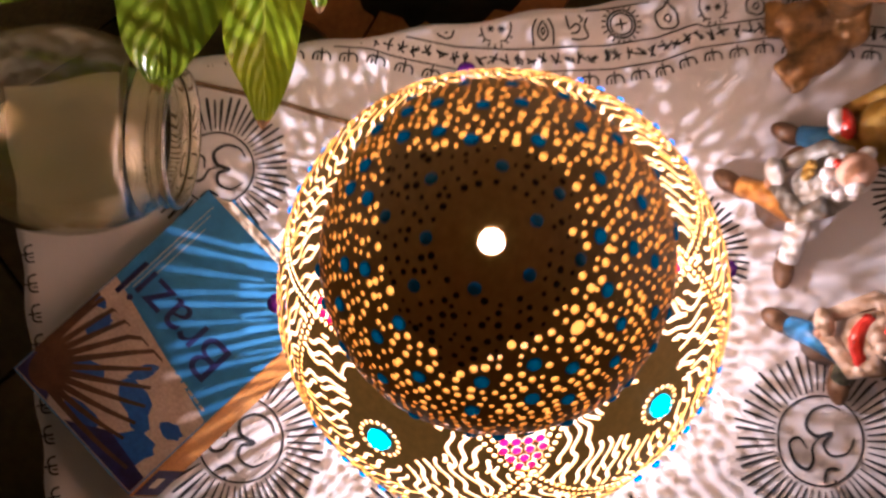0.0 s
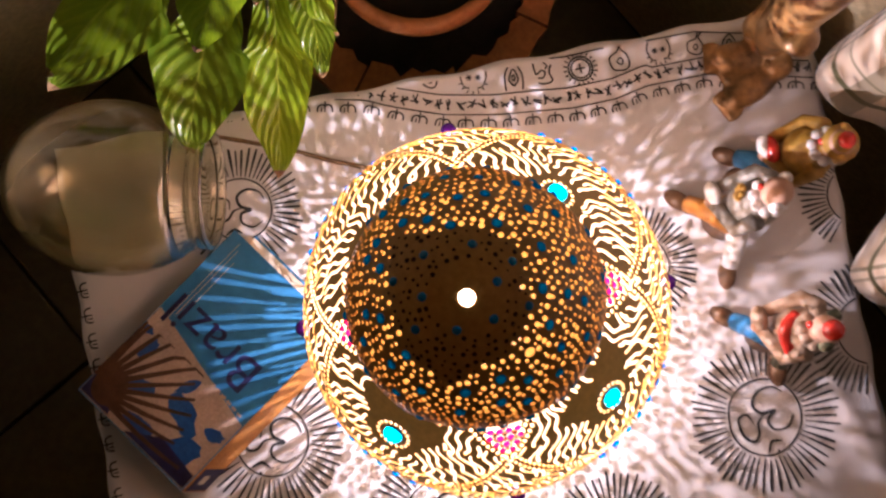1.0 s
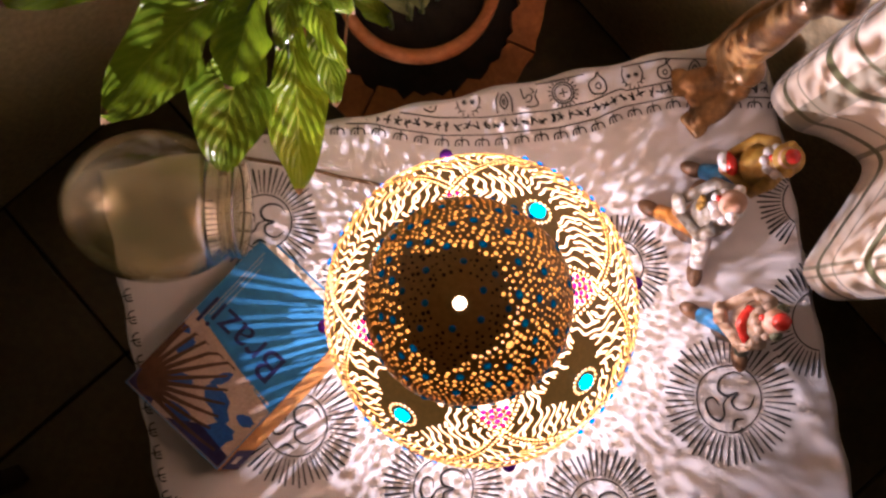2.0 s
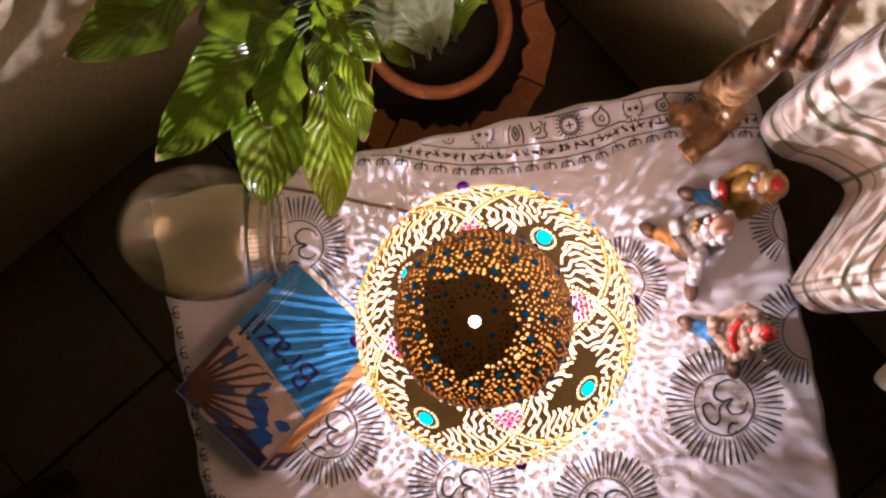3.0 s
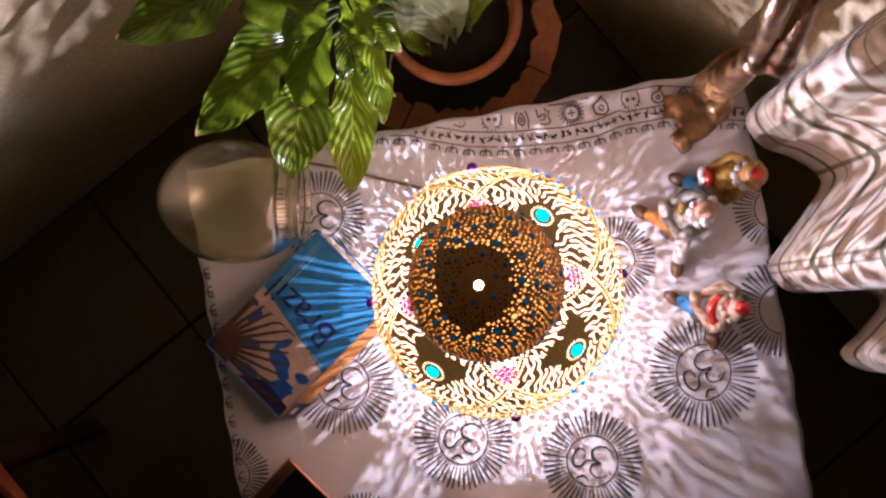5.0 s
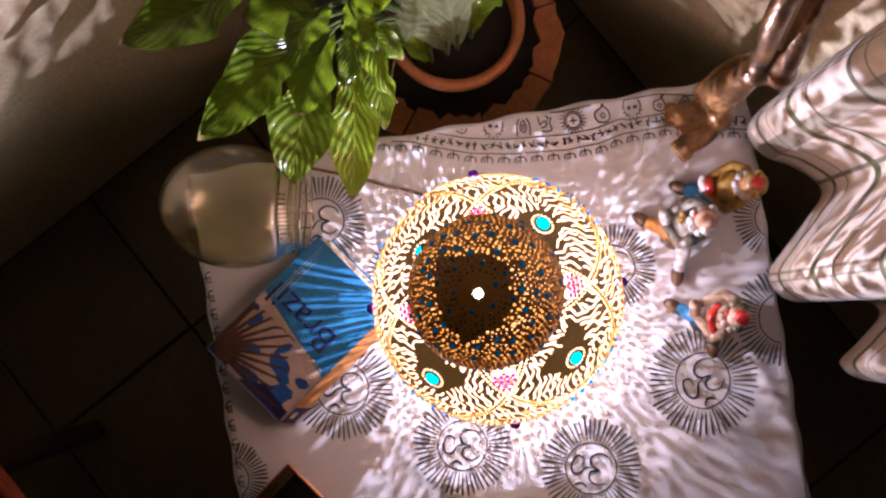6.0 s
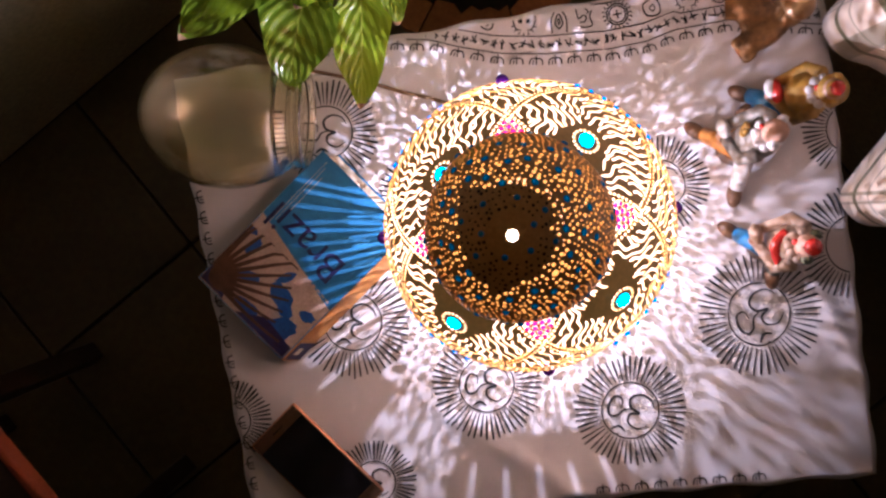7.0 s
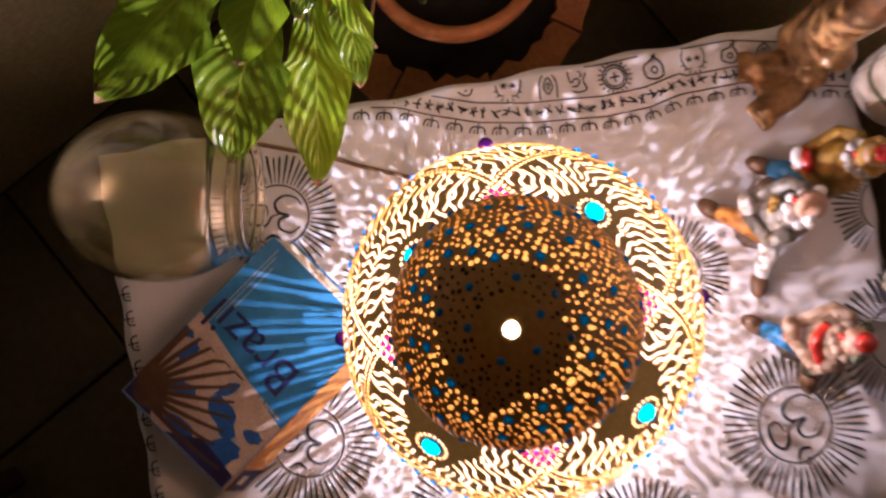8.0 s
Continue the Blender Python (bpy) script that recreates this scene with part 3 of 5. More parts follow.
def ribbon(bm, line, width, lift=0.0011):
    """A flat printed stroke that follows the cloth."""
    line = [Vector((p[0], p[1], 0)) for p in line]
    left, right = [], []
    for i, p in enumerate(line):
        way = line[min(i + 1, len(line) - 1)] - line[max(i - 1, 0)]
        side = Vector((-way.y, way.x, 0)).normalized()
        w = width[i] if isinstance(width, (list, tuple)) else width
        for row, sign in ((left, 1), (right, -1)):
            q = p + side * (sign * w / 2)
            row.append(bm.verts.new(on_cloth(q.x, q.y, lift)))
    for i in range(len(line) - 1):
        bm.faces.new((left[i], right[i], right[i + 1], left[i + 1]))


OM = (((-0.33, 0.18), (-0.18, 0.27), (-0.02, 0.20), (-0.02, 0.06), (-0.16, 0.01), (0.0, -0.05), (0.04, -0.20), (-0.10, -0.30), (-0.28, -0.26), (-0.36, -0.14)),
      ((-0.02, -0.02), (0.10, 0.02), (0.18, 0.14), (0.30, 0.16), (0.36, 0.02), (0.30, -0.16), (0.17, -0.14), (0.16, 0.0)),
      ((-0.02, 0.36), (0.10, 0.30), (0.22, 0.38)))
PRINTS = []


def sun_print(x, y, radius, turn, wide=1.0):
    """A sun of rays round a ring with a sacred sign; what passes the cloth's edge is left out."""
    rnd = random.Random(int(1000 * (x + 2) + 77 * y))
    bm = bmesh.new()
    c, s = math.cos(radians(turn)), math.sin(radians(turn))

    def place(u, v):
        return x + radius * (c * u * wide - s * v), y + radius * (s * u * wide + c * v)

    def inside(p):
        top = 0.236 - 0.0314 * (p[0] + 0.322)
        low = -0.283 - 0.115 * (p[0] + 0.338)
        right = 0.366 + 0.0763 * (p[1] + 0.364)
        left = -0.338 + 0.031 * (p[1] + 0.283)
        return left < p[0] < right and low < p[1] < top

    count = 54
    for k in range(count):
        a = 2 * math.pi * (k + rnd.uniform(-0.12, 0.12)) / count
        r0, r1 = 0.53 + rnd.uniform(-0.01, 0.02), 1.0 - rnd.uniform(0, 0.08)
        line = [place(r * math.cos(a), r * math.sin(a)) for r in np.linspace(r0, r1, 6)]
        if all(inside(p) for p in line):
            w = rnd.uniform(0.0019, 0.0028)
            ribbon(bm, line, [0.0011, 0.6 * w, 0.8 * w, w, w, 0.8 * w])
    ring = [place(0.49 * math.cos(a), 0.49 * math.sin(a)) for a in np.linspace(0, 2 * math.pi, 49)]
    run = []
    for p in ring + [(9, 9)]:
        if inside(p):
            run.append(p)
        else:
            if len(run) > 1:
                ribbon(bm, run, 0.0016)
            run = []
    for stroke in OM:
        line = [place(p.x * 1.05, p.y * 1.05) for p in curve_points([(u, v, 0) for u, v in stroke], 4)]
        if all(inside(p) for p in line):
            n = len(line) - 1
            ribbon(bm, line, [0.0010 + 0.0020 * math.sin(math.pi * i / n) for i in range(n + 1)])
    dot = place(0.10, 0.46)
    if inside(dot):
        ribbon(bm, [(dot[0] - 0.0012, dot[1]), (dot[0] + 0.0012, dot[1])], 0.0026)
    PRINTS.append(part("sun_print", bm, MAT["ink"], cloth, "black block-printed sun with a sign", False))


for row in ((0.272, -0.160, 0.072, 201), (0.109, -0.239, 0.066, 153), (-0.045, -0.177, 0.064, 165), (-0.180, -0.075, 0.068, 160), (-0.164, 0.142, 0.060, 170),
            (0.192, 0.006, 0.056, 175), (-0.066, 0.046, 0.058, 160), (0.412, 0.024, 0.056, 180), (0.392, -0.104, 0.066, 190), (-0.345, -0.158, 0.052, 170),
            (-0.195, -0.262, 0.050, 165), (0.118, 0.066, 0.062, 170)):
    sun_print(*row)


def border_line(x):
    """Where the border's lower rule runs over the cloth."""
    xs = (-0.33, -0.19, -0.083, -0.030, -0.001, 0.045, 0.095, 0.167, 0.210, 0.243, 0.30, 0.345, 0.410)
    ys = (0.250, 0.243, 0.2315, 0.219, 0.206, 0.188, 0.176, 0.166, 0.166, 0.172, 0.170, 0.158, 0.141)
    return float(np.interp(x, xs, ys))


def edge_line(x):
    return 0.236 - 0.0314 * (x + 0.322) - 0.002


def border_prints():
    rnd = random.Random(8)
    for up in (0.0, 0.020, 0.051):
        bm = bmesh.new()
        run = []
        for x in np.arange(-0.30, 0.404, 0.006):
            y = border_line(x) + up * (0.85 if x > 0.25 else 1.0)
            if y < edge_line(x):
                run.append((x, y))
            else:
                if len(run) > 1:
                    ribbon(bm, run, 0.0013)
                run = []
        if len(run) > 1:
            ribbon(bm, run, 0.0013)
        part("border_rule", bm, MAT["ink"], cloth, "", False)

    def glyph(name, x, y, strokes, size, turn):
        bm = bmesh.new()
        c, s = math.cos(turn), math.sin(turn)
        for stroke, w in strokes:
            line = [(x + size * (c * p.x - s * p.y), y + size * (s * p.x + c * p.y)) for p in curve_points([(u, v, 0) for u, v in stroke], 4)]
            run = []
            for q in line + [(0, 9)]:
                if q[1] < edge_line(q[0]) - 0.0005:
                    run.append(q)
                else:
                    if len(run) > 1:
                        ribbon(bm, run, w)
                    run = []
        if bm.faces:
            part(name, bm, MAT["ink"], cloth, "", False)
        else:
            bm.free()

    comb = [(((0, 1.05), (0, 0.0)), 0.0015), (((-0.72, 0.0), (-0.66, 0.5), (-0.3, 0.72), (0, 0.6), (0.3, 0.72), (0.66, 0.5), (0.72, 0.0)), 0.0016), (((-0.36, 0.0), (-0.3, 0.45)), 0.0013)]
    for i in range(34):
        x = -0.30 + 0.0213 * i
        slope = math.atan((border_line(x + 0.01) - border_line(x - 0.01)) / 0.02)
        glyph("comb_print", x, border_line(x) - 0.0125, comb, 0.0100, slope)
    for i in range(46):
        x = -0.06 + 0.0102 * i
        slope = math.atan((border_line(x + 0.01) - border_line(x - 0.01)) / 0.02)
        strokes = []
        for k in range(3):
            a = rnd.uniform(0, math.pi)
            cx, cy = rnd.uniform(-0.3, 0.3), rnd.uniform(-0.3, 0.3)
            strokes.append((((cx - 0.6 * math.cos(a), cy - 0.7 * math.sin(a)), (cx + rnd.uniform(-0.2, 0.2), cy), (cx + 0.6 * math.cos(a), cy + 0.7 * math.sin(a))), 0.0016))
        glyph("script_print", x, border_line(x) + 0.010, strokes, 0.0068, slope)
    paisley = [(((0.1, -0.9), (-0.6, -0.6), (-0.6, 0.2), (0.1, 0.5), (0.3, 1.0), (0.55, 0.9), (0.3, 0.6), (0.6, 0.0), (0.5, -0.7), (0.1, -0.9)), 0.0016),
               (((0.0, -0.5), (-0.2, -0.2), (0.1, 0.0), (0.2, -0.3), (0.0, -0.5)), 0.0014)]
    arch = [(((-0.6, -1.0), (-0.6, 0.2), (0.0, 1.0), (0.6, 0.2), (0.6, -1.0)), 0.0016), (((0, -0.7), (-0.32, -0.2), (0.0, 0.55), (0.32, -0.2), (0, -0.7)), 0.0016),
            (((0, -0.35), (-0.1, -0.1), (0.0, 0.15), (0.1, -0.1), (0, -0.35)), 0.0014)]
    scroll = [(((-0.7, 0.9), (-0.5, 0.0), (-0.1, 0.3), (0.2, 0.1), (0.0, -0.3), (-0.4, -0.3)), 0.0016), (((0.7, 0.7), (0.5, 0.1), (0.7, -0.6), (0.1, -0.8), (-0.4, -0.7)), 0.0016),
              (((0.1, 0.9), (0.4, 0.6), (0.2, 0.4)), 0.0014)]
    pair = [(((-0.8, 0.9), (-1.0, 0.2), (-0.7, -0.6), (-0.3, -0.7)), 0.0013), (((0.8, 0.9), (1.0, 0.2), (0.7, -0.6), (0.3, -0.7)), 0.0013)]
    for u in (-0.35, 0.35):
        for k in range(3):
            a = k * math.pi / 3
            pair.append((((u - 0.26 * math.cos(a), 0.1 - 0.26 * math.sin(a)), (u + 0.26 * math.cos(a), 0.1 + 0.26 * math.sin(a))), 0.0013))
    for k in range(7):
        a = radians(200 + 23 * k)
        pair.append((((0.95 * math.cos(a), 0.95 * math.sin(a)), (1.2 * math.cos(a), 1.2 * math.sin(a))), 0.0013))
    wheel = [([(0.72 * math.cos(a), 0.72 * math.sin(a)) for a in np.linspace(0, 2 * math.pi, 13)], 0.0016), ([(0.56 * math.cos(a), 0.56 * math.sin(a)) for a in np.linspace(0, 2 * math.pi, 13)], 0.0013),
             (((-0.3, 0), (0.3, 0)), 0.0014), (((0, -0.3), (0, 0.3)), 0.0014)]
    for k in range(20):
        a = 2 * math.pi * k / 20
        wheel.append((((0.82 * math.cos(a), 0.82 * math.sin(a)), (1.02 * math.cos(a), 1.02 * math.sin(a))), 0.0014))
    for x, strokes, size in ((0.040, paisley, 0.011), (0.080, pair, 0.0125), (0.118, arch, 0.0135), (0.146, scroll, 0.0125), (0.183, wheel, 0.0165), (0.222, paisley, 0.0145),
                             (0.262, pair, 0.0115), (0.298, paisley, 0.0115), (0.33, arch, 0.0105), (0.36, scroll, 0.0105)):
        slope = math.atan((border_line(x + 0.02) - border_line(x - 0.02)) / 0.04)
        glyph("border_figure", x, border_line(x) + (0.036 if x < 0.25 else 0.031), strokes, size, slope)
    # combs run down the hem of the short side and along the front
    for i in range(15):
        y = 0.10 - 0.024 * i
        glyph("comb_print", -0.338 + 0.031 * (y + 0.283) + 0.008, y, comb, 0.0095, radians(90))
    for i in range(9):
        x = 0.06 + 0.022 * i
        glyph("comb_print", x, -0.283 - 0.115 * (x + 0.338) + 0.003, comb, 0.010, radians(-6.6))


border_prints()

# ---- things on the table ----
def blown_glass(name, colour):
    """Old blown glass with uneven, glossy walls and a faint film: dust and painted-in reflected haze."""
    mat = glassy(name, colour, 0.0, 1.5)
    tree = mat.node_tree
    skin = tree.nodes["Principled BSDF"]
    skin.inputs["Coat Weight"].default_value, skin.inputs["Coat Roughness"].default_value, skin.inputs["Coat IOR"].default_value = 1.0, 0.012, 1.6
    wave = tree.nodes.new("ShaderNodeTexNoise")
    wave.inputs["Scale"].default_value, wave.inputs["Detail"].default_value = 14.0, 2.0
    relief = tree.nodes.new("ShaderNodeBump")
    relief.inputs["Strength"].default_value, relief.inputs["Distance"].default_value = 0.6, 0.0025
    tree.links.new(wave.outputs["Fac"], relief.inputs["Height"])
    tree.links.new(relief.outputs[0], skin.inputs["Coat Normal"])
    # olive diffuse film: some dust, and the room's reflection put in as colour
    dust_and_haze = tree.nodes.new("ShaderNodeBsdfDiffuse")
    dust_and_haze.inputs["Color"].default_value = (0.52, 0.45, 0.24, 1)
    n = tree.nodes.new("ShaderNodeTexNoise")
    n.inputs["Scale"].default_value = 25.0
    amount = tree.nodes.new("ShaderNodeMapRange")
    amount.inputs["To Min"].default_value, amount.inputs["To Max"].default_value = 0.001, 0.010
    tree.links.new(n.outputs["Fac"], amount.inputs["Value"])
    mix = tree.nodes.new("ShaderNodeMixShader")
    tree.links.new(amount.outputs[0], mix.inputs[0])
    tree.links.new(skin.outputs[0], mix.inputs[1])
    tree.links.new(dust_and_haze.outputs[0], mix.inputs[2])
    tree.links.new(mix.outputs[0], tree.nodes["Material Output"].inputs["Surface"])
    return mat


MAT.update({
    "book_blue": varied("glossy_blue_cover", (0.035, 0.17, 0.37), (0.06, 0.25, 0.50), 9, 0.28, 0.05, fine=60, coat=0.4),
    "book_dark": varied("navy_print", (0.015, 0.002, 0.018), (0.03, 0.04, 0.15), 40, 0.35, 0.05),
    "book_beige": varied("beige_print", (0.40, 0.29, 0.22), (0.58, 0.44, 0.35), 30, 0.35, 0.05),
    "book_brown": varied("brown_print", (0.055, 0.026, 0.014), (0.13, 0.065, 0.035), 60, 0.35, 0.05),
    "book_cobalt": varied("cobalt_print", (0.015, 0.06, 0.26), (0.03, 0.13, 0.42), 25, 0.35, 0.05),
    "book_orange": varied("orange_print", (0.42, 0.17, 0.035), (0.55, 0.26, 0.07), 30, 0.4, 0.05),
    "paper": varied("page_edges", (0.52, 0.44, 0.33), (0.72, 0.63, 0.50), 120, 0.85, 0.5),
    "black_glass": varied("black_phone_glass", (0.004, 0.004, 0.005), (0.006, 0.006, 0.007), 3, 0.06, 0.0),
    "copper": varied("copper_phone_frame", (0.42, 0.20, 0.11), (0.55, 0.28, 0.16), 30, 0.3, metal=1.0),
    "bezel": varied("brown_phone_bezel", (0.05, 0.028, 0.014), (0.08, 0.045, 0.022), 6, 0.15, 0.0),
    "jar_glass": blown_glass("clear_yellowish_glass", (0.94, 0.89, 0.68)),
    "skin": varied("painted_resin_skin", (0.42, 0.24, 0.16), (0.56, 0.34, 0.24), 120, 0.4, 0.2),
    "doll_blue": varied("painted_resin_blue", (0.02, 0.13, 0.32), (0.05, 0.24, 0.50), 90, 0.35, 0.2),
    "doll_brown": varied("painted_resin_brown", (0.10, 0.05, 0.025), (0.22, 0.12, 0.06), 90, 0.4, 0.3),
    "doll_green": varied("painted_resin_green", (0.05, 0.06, 0.03), (0.12, 0.13, 0.07), 90, 0.4, 0.3),
    "doll_beige": varied("painted_resin_beige", (0.30, 0.20, 0.13), (0.48, 0.35, 0.25), 90, 0.4, 0.3),
    "doll_grey": varied("painted_resin_grey", (0.10, 0.085, 0.06), (0.34, 0.31, 0.27), 60, 0.35, 0.3),
    "doll_red": varied("painted_resin_red", (0.48, 0.02, 0.015), (0.65, 0.05, 0.03), 60, 0.25, 0.1),
    "doll_orange": varied("painted_resin_orange", (0.45, 0.18, 0.03), (0.62, 0.28, 0.06), 90, 0.35, 0.2),
    "doll_white": varied("painted_resin_white", (0.55, 0.52, 0.50), (0.78, 0.75, 0.72), 90, 0.3, 0.2),
    "doll_gold": varied("painted_resin_gold", (0.30, 0.16, 0.02), (0.50, 0.29, 0.05), 120, 0.3, 0.5, 0.002),
    "wood_statue": varied("polished_copper_brown_wood", (0.075, 0.042, 0.016), (0.40, 0.205, 0.065), 34, 0.30, 0.8, 0.0016, metal=0.30, fine=150, coat=0.2),
    "cord": varied("brown_cord", (0.16, 0.09, 0.04), (0.26, 0.16, 0.08), 200, 0.8, 0.6),
})


def flat(bm, points, z, mat=0):
    fc = bm.faces.new([bm.verts.new((x, y, z)) for x, y in points])
    fc.normal_update()
    if fc.normal.z < 0:
        fc.normal_flip()
    fc.material_index = mat


def lettered(text, size, material, parent, name, place, turn=0.0):
    data = bpy.data.curves.new(name, "FONT")
    data.body, data.size, data.align_x, data.extrude = text, size, "CENTER", 0.00015
    maker = new(name, data)
    bpy.context.view_layer.update()
    me = bpy.data.meshes.new_from_object(maker.evaluated_get(bpy.context.evaluated_depsgraph_get()))
    bpy.data.objects.remove(maker)
    me.materials.clear()
    me.materials.append(material)
    ob = new(name, me)
    ob.parent, ob.matrix_basis = parent, pose(*place, 0, 0, turn)
    return ob


def guide_book():
    rnd = random.Random(3)
    w, hgt, deep = 0.131, 0.200, 0.022
    book = empty("guide_book", (-0.2165, 0.011, TABLE + 0.0035), "blue paperback travel guide with feathers on its cover", "book", turn=123.2)
    for k in range(9):
        bm = bmesh.new()
        box(bm, (w - 0.004 - 0.001 * rnd.random(), hgt - 0.004 - 0.0012 * rnd.random(), deep / 9 - 0.0002), (0.001 - 0.0125 * (1 - k / 8), -0.0085 * (1 - k / 8) ** 1.3, 0.001 + deep * (k + 0.5) / 9 * 0.92), 0, 0.0004)
        part("page_section", bm, MAT["paper"], book, "", False)
    bm = bmesh.new()
    box(bm, (w, hgt, 0.0008), (-0.0135, -0.0085, 0.0004), 0, 0.0003)
    part("back_cover", bm, MAT["book_blue"], book, smooth=False)
    bm = bmesh.new()
    box(bm, (w, hgt, 0.0008), (0, 0, deep), 0, 0.0003)
    cover = part("front_cover", bm, MAT["book_blue"], book, "glossy blue front cover", False)
    bm = bmesh.new()
    box(bm, (0.0012, hgt, deep), (-w / 2 - 0.0006, 0, deep / 2), 0, 0.0004)
    for v in bm.verts:
        low = 1 - v.co.z / deep
        v.co.x -= 0.0130 * low
        v.co.y -= 0.0080 * low
    spine = part("spine", bm, MAT["book_orange"], book, "orange spine with a navy label", False)
    bm = bmesh.new()
    box(bm, (0.0006, 0.026, deep * 0.9), (-w / 2 - 0.0016, 0.085, deep / 2), 0, 0.0002)
    for v in bm.verts:
        v.co.x -= 0.0130 * (1 - v.co.z / deep)
        v.co.y -= 0.0080 * (1 - v.co.z / deep)
    part("spine_label", bm, MAT["book_dark"], spine, smooth=False)
    bm = bmesh.new()
    box(bm, (0.0004, 0.010, deep * 0.25), (-w / 2 - 0.0021, 0.085, deep * 0.6))
    for v in bm.verts:
        v.co.x -= 0.0130 * (1 - v.co.z / deep)
        v.co.y -= 0.0080 * (1 - v.co.z / deep)
    part("spine_mark", bm, MAT["paper"], spine, smooth=False)
    z = deep + 0.0005
    bm = bmesh.new()
    flat(bm, [(-0.0645, 0.022), (0.0645, -0.004), (0.0645, 0.0985), (-0.0645, 0.0985)], z)
    part("cover_picture", bm, MAT["book_beige"], cover, smooth=False)
    for x, y, a, b, tw in ((0.030, 0.060, 0.018, 0.007, 30), (-0.018, 0.050, 0.022, 0.010, -25), (-0.040, 0.075, 0.020, 0.012, 40), (0.045, 0.030, 0.012, 0.006, 80),
                           (0.005, 0.085, 0.018, 0.008, 10), (0.058, 0.018, 0.006, 0.004, 0), (-0.005, 0.030, 0.012, 0.005, 60), (-0.052, 0.045, 0.010, 0.006, 10)):
        ring = []
        for k in range(14):
            t = 2 * math.pi * k / 14
            u, v = a * math.cos(t) * rnd.uniform(0.75, 1.2), b * math.sin(t) * rnd.uniform(0.75, 1.2)
            c, s = math.cos(radians(tw)), math.sin(radians(tw))
            ring.append((min(0.064, max(-0.064, x + c * u - s * v)), min(0.098, max(0.012, y + s * u + c * v))))
        bm = bmesh.new()
        flat(bm, ring, z + 0.0002)
        part("blue_shape", bm, MAT["book_cobalt"], cover, smooth=False)
    bm = bmesh.new()
    flat(bm, [(-0.064, 0.0975), (-0.064, 0.083), (-0.02, 0.078), (0.01, 0.0975)], z + 0.0003)
    flat(bm, [(0.064, 0.0975), (0.064, 0.070), (0.04, 0.075), (0.03, 0.0975)], z + 0.0003)
    part("dark_corner", bm, MAT["book_dark"], cover, smooth=False)
    cx, cy = 0.060, 0.090
    for k in range(13):
        bm = bmesh.new()
        a = radians(184 + 8.2 * k)
        l = rnd.uniform(0.085, 0.108) * (0.95 if k < 9 else 0.8)
        n = Vector((-math.sin(a), math.cos(a)))
        d = Vector((math.cos(a), math.sin(a)))
        pts_l, pts_r = [], []
        for j in range(7):
            t = j / 6
            p = Vector((cx, cy)) + d * (0.012 + l * t) + n * (0.006 * math.sin(2.2 * t) * (k - 6) / 6)
            p = Vector((max(-0.062, min(0.063, p.x)), max(0.014, min(0.097, p.y))))
            wd = 0.0030 * (1 - 0.55 * t)
            pts_l.append((p.x + n.x * wd, p.y + n.y * wd))
            pts_r.append((p.x - n.x * wd, p.y - n.y * wd))
        zz = z + 0.0004 + 0.00003 * k
        for j in range(6):
            fc = bm.faces.new([bm.verts.new((*q, zz)) for q in (pts_l[j], pts_r[j], pts_r[j + 1], pts_l[j + 1])])
        bmesh.ops.recalc_face_normals(bm, faces=bm.faces[:])
        part("feather", bm, MAT["book_brown"], cover, "", False)
    bm = bmesh.new()
    bmesh.ops.create_circle(bm, cap_ends=True, segments=20, radius=0.016, matrix=pose(cx - 0.014, cy - 0.010, z + 0.0009))
    bmesh.ops.recalc_face_normals(bm, faces=bm.faces[:])
    part("feather_boss", bm, MAT["book_brown"], cover, "", False)
    # three thin pale lines along the cover's edge
    for off, long in ((0.0, 0.92), (0.0035, 0.8), (0.0085, 0.6)):
        bm = bmesh.new()
        box(bm, (0.0006, 0.100 * long, 0.0002), (0.0530 - off, -0.048, z), 0)
        part("pale_line", bm, MAT["paper"], cover, "thin pale line", False)
    title = lettered("Brazil", 0.047, MAT["book_dark"], cover, "title", (0.008, -0.028, z + 0.0002))
    title["label"] = "navy title lettering"
    bm = bmesh.new()
    for k in range(16):
        x0 = -0.058 + 0.0072 * k
        flat(bm, [(x0, 0.0100 - 0.10 * x0), (x0 + 0.0052, 0.0095 - 0.10 * x0), (x0 + 0.0052, 0.0118 - 0.10 * x0), (x0, 0.0122 - 0.10 * x0)], z + 0.0003)
    part("small_print", bm, MAT["book_beige"], cover, smooth=False)
    return book


def phone():
    ob = empty("mobile_phone", (-0.254, -0.231, TABLE + 0.003), "black glass mobile phone with a copper frame lying on the cloth", "phone", turn=-56 + 90)
    bm = bmesh.new()
    box(bm, (0.071, 0.145, 0.0075), (0, 0, 0.0042), 0, 0.0022)
    part("frame", bm, MAT["copper"], ob, "copper coloured metal frame")
    bm = bmesh.new()
    box(bm, (0.0675, 0.1415, 0.0008), (0, 0, 0.0081), 0, 0.0003)
    part("bezel", bm, MAT["bezel"], ob, smooth=False)
    bm = bmesh.new()
    box(bm, (0.0650, 0.112, 0.0006), (0, 0, 0.0087), 0, 0.0002)
    part("screen", bm, MAT["black_glass"], ob, "switched-off black screen", False)
    bm = bmesh.new()
    box(bm, (0.014, 0.0016, 0.0003), (0, 0.063, 0.0086), 0)
    part("earpiece", bm, MAT["black_glass"], ob, smooth=False)
    return ob


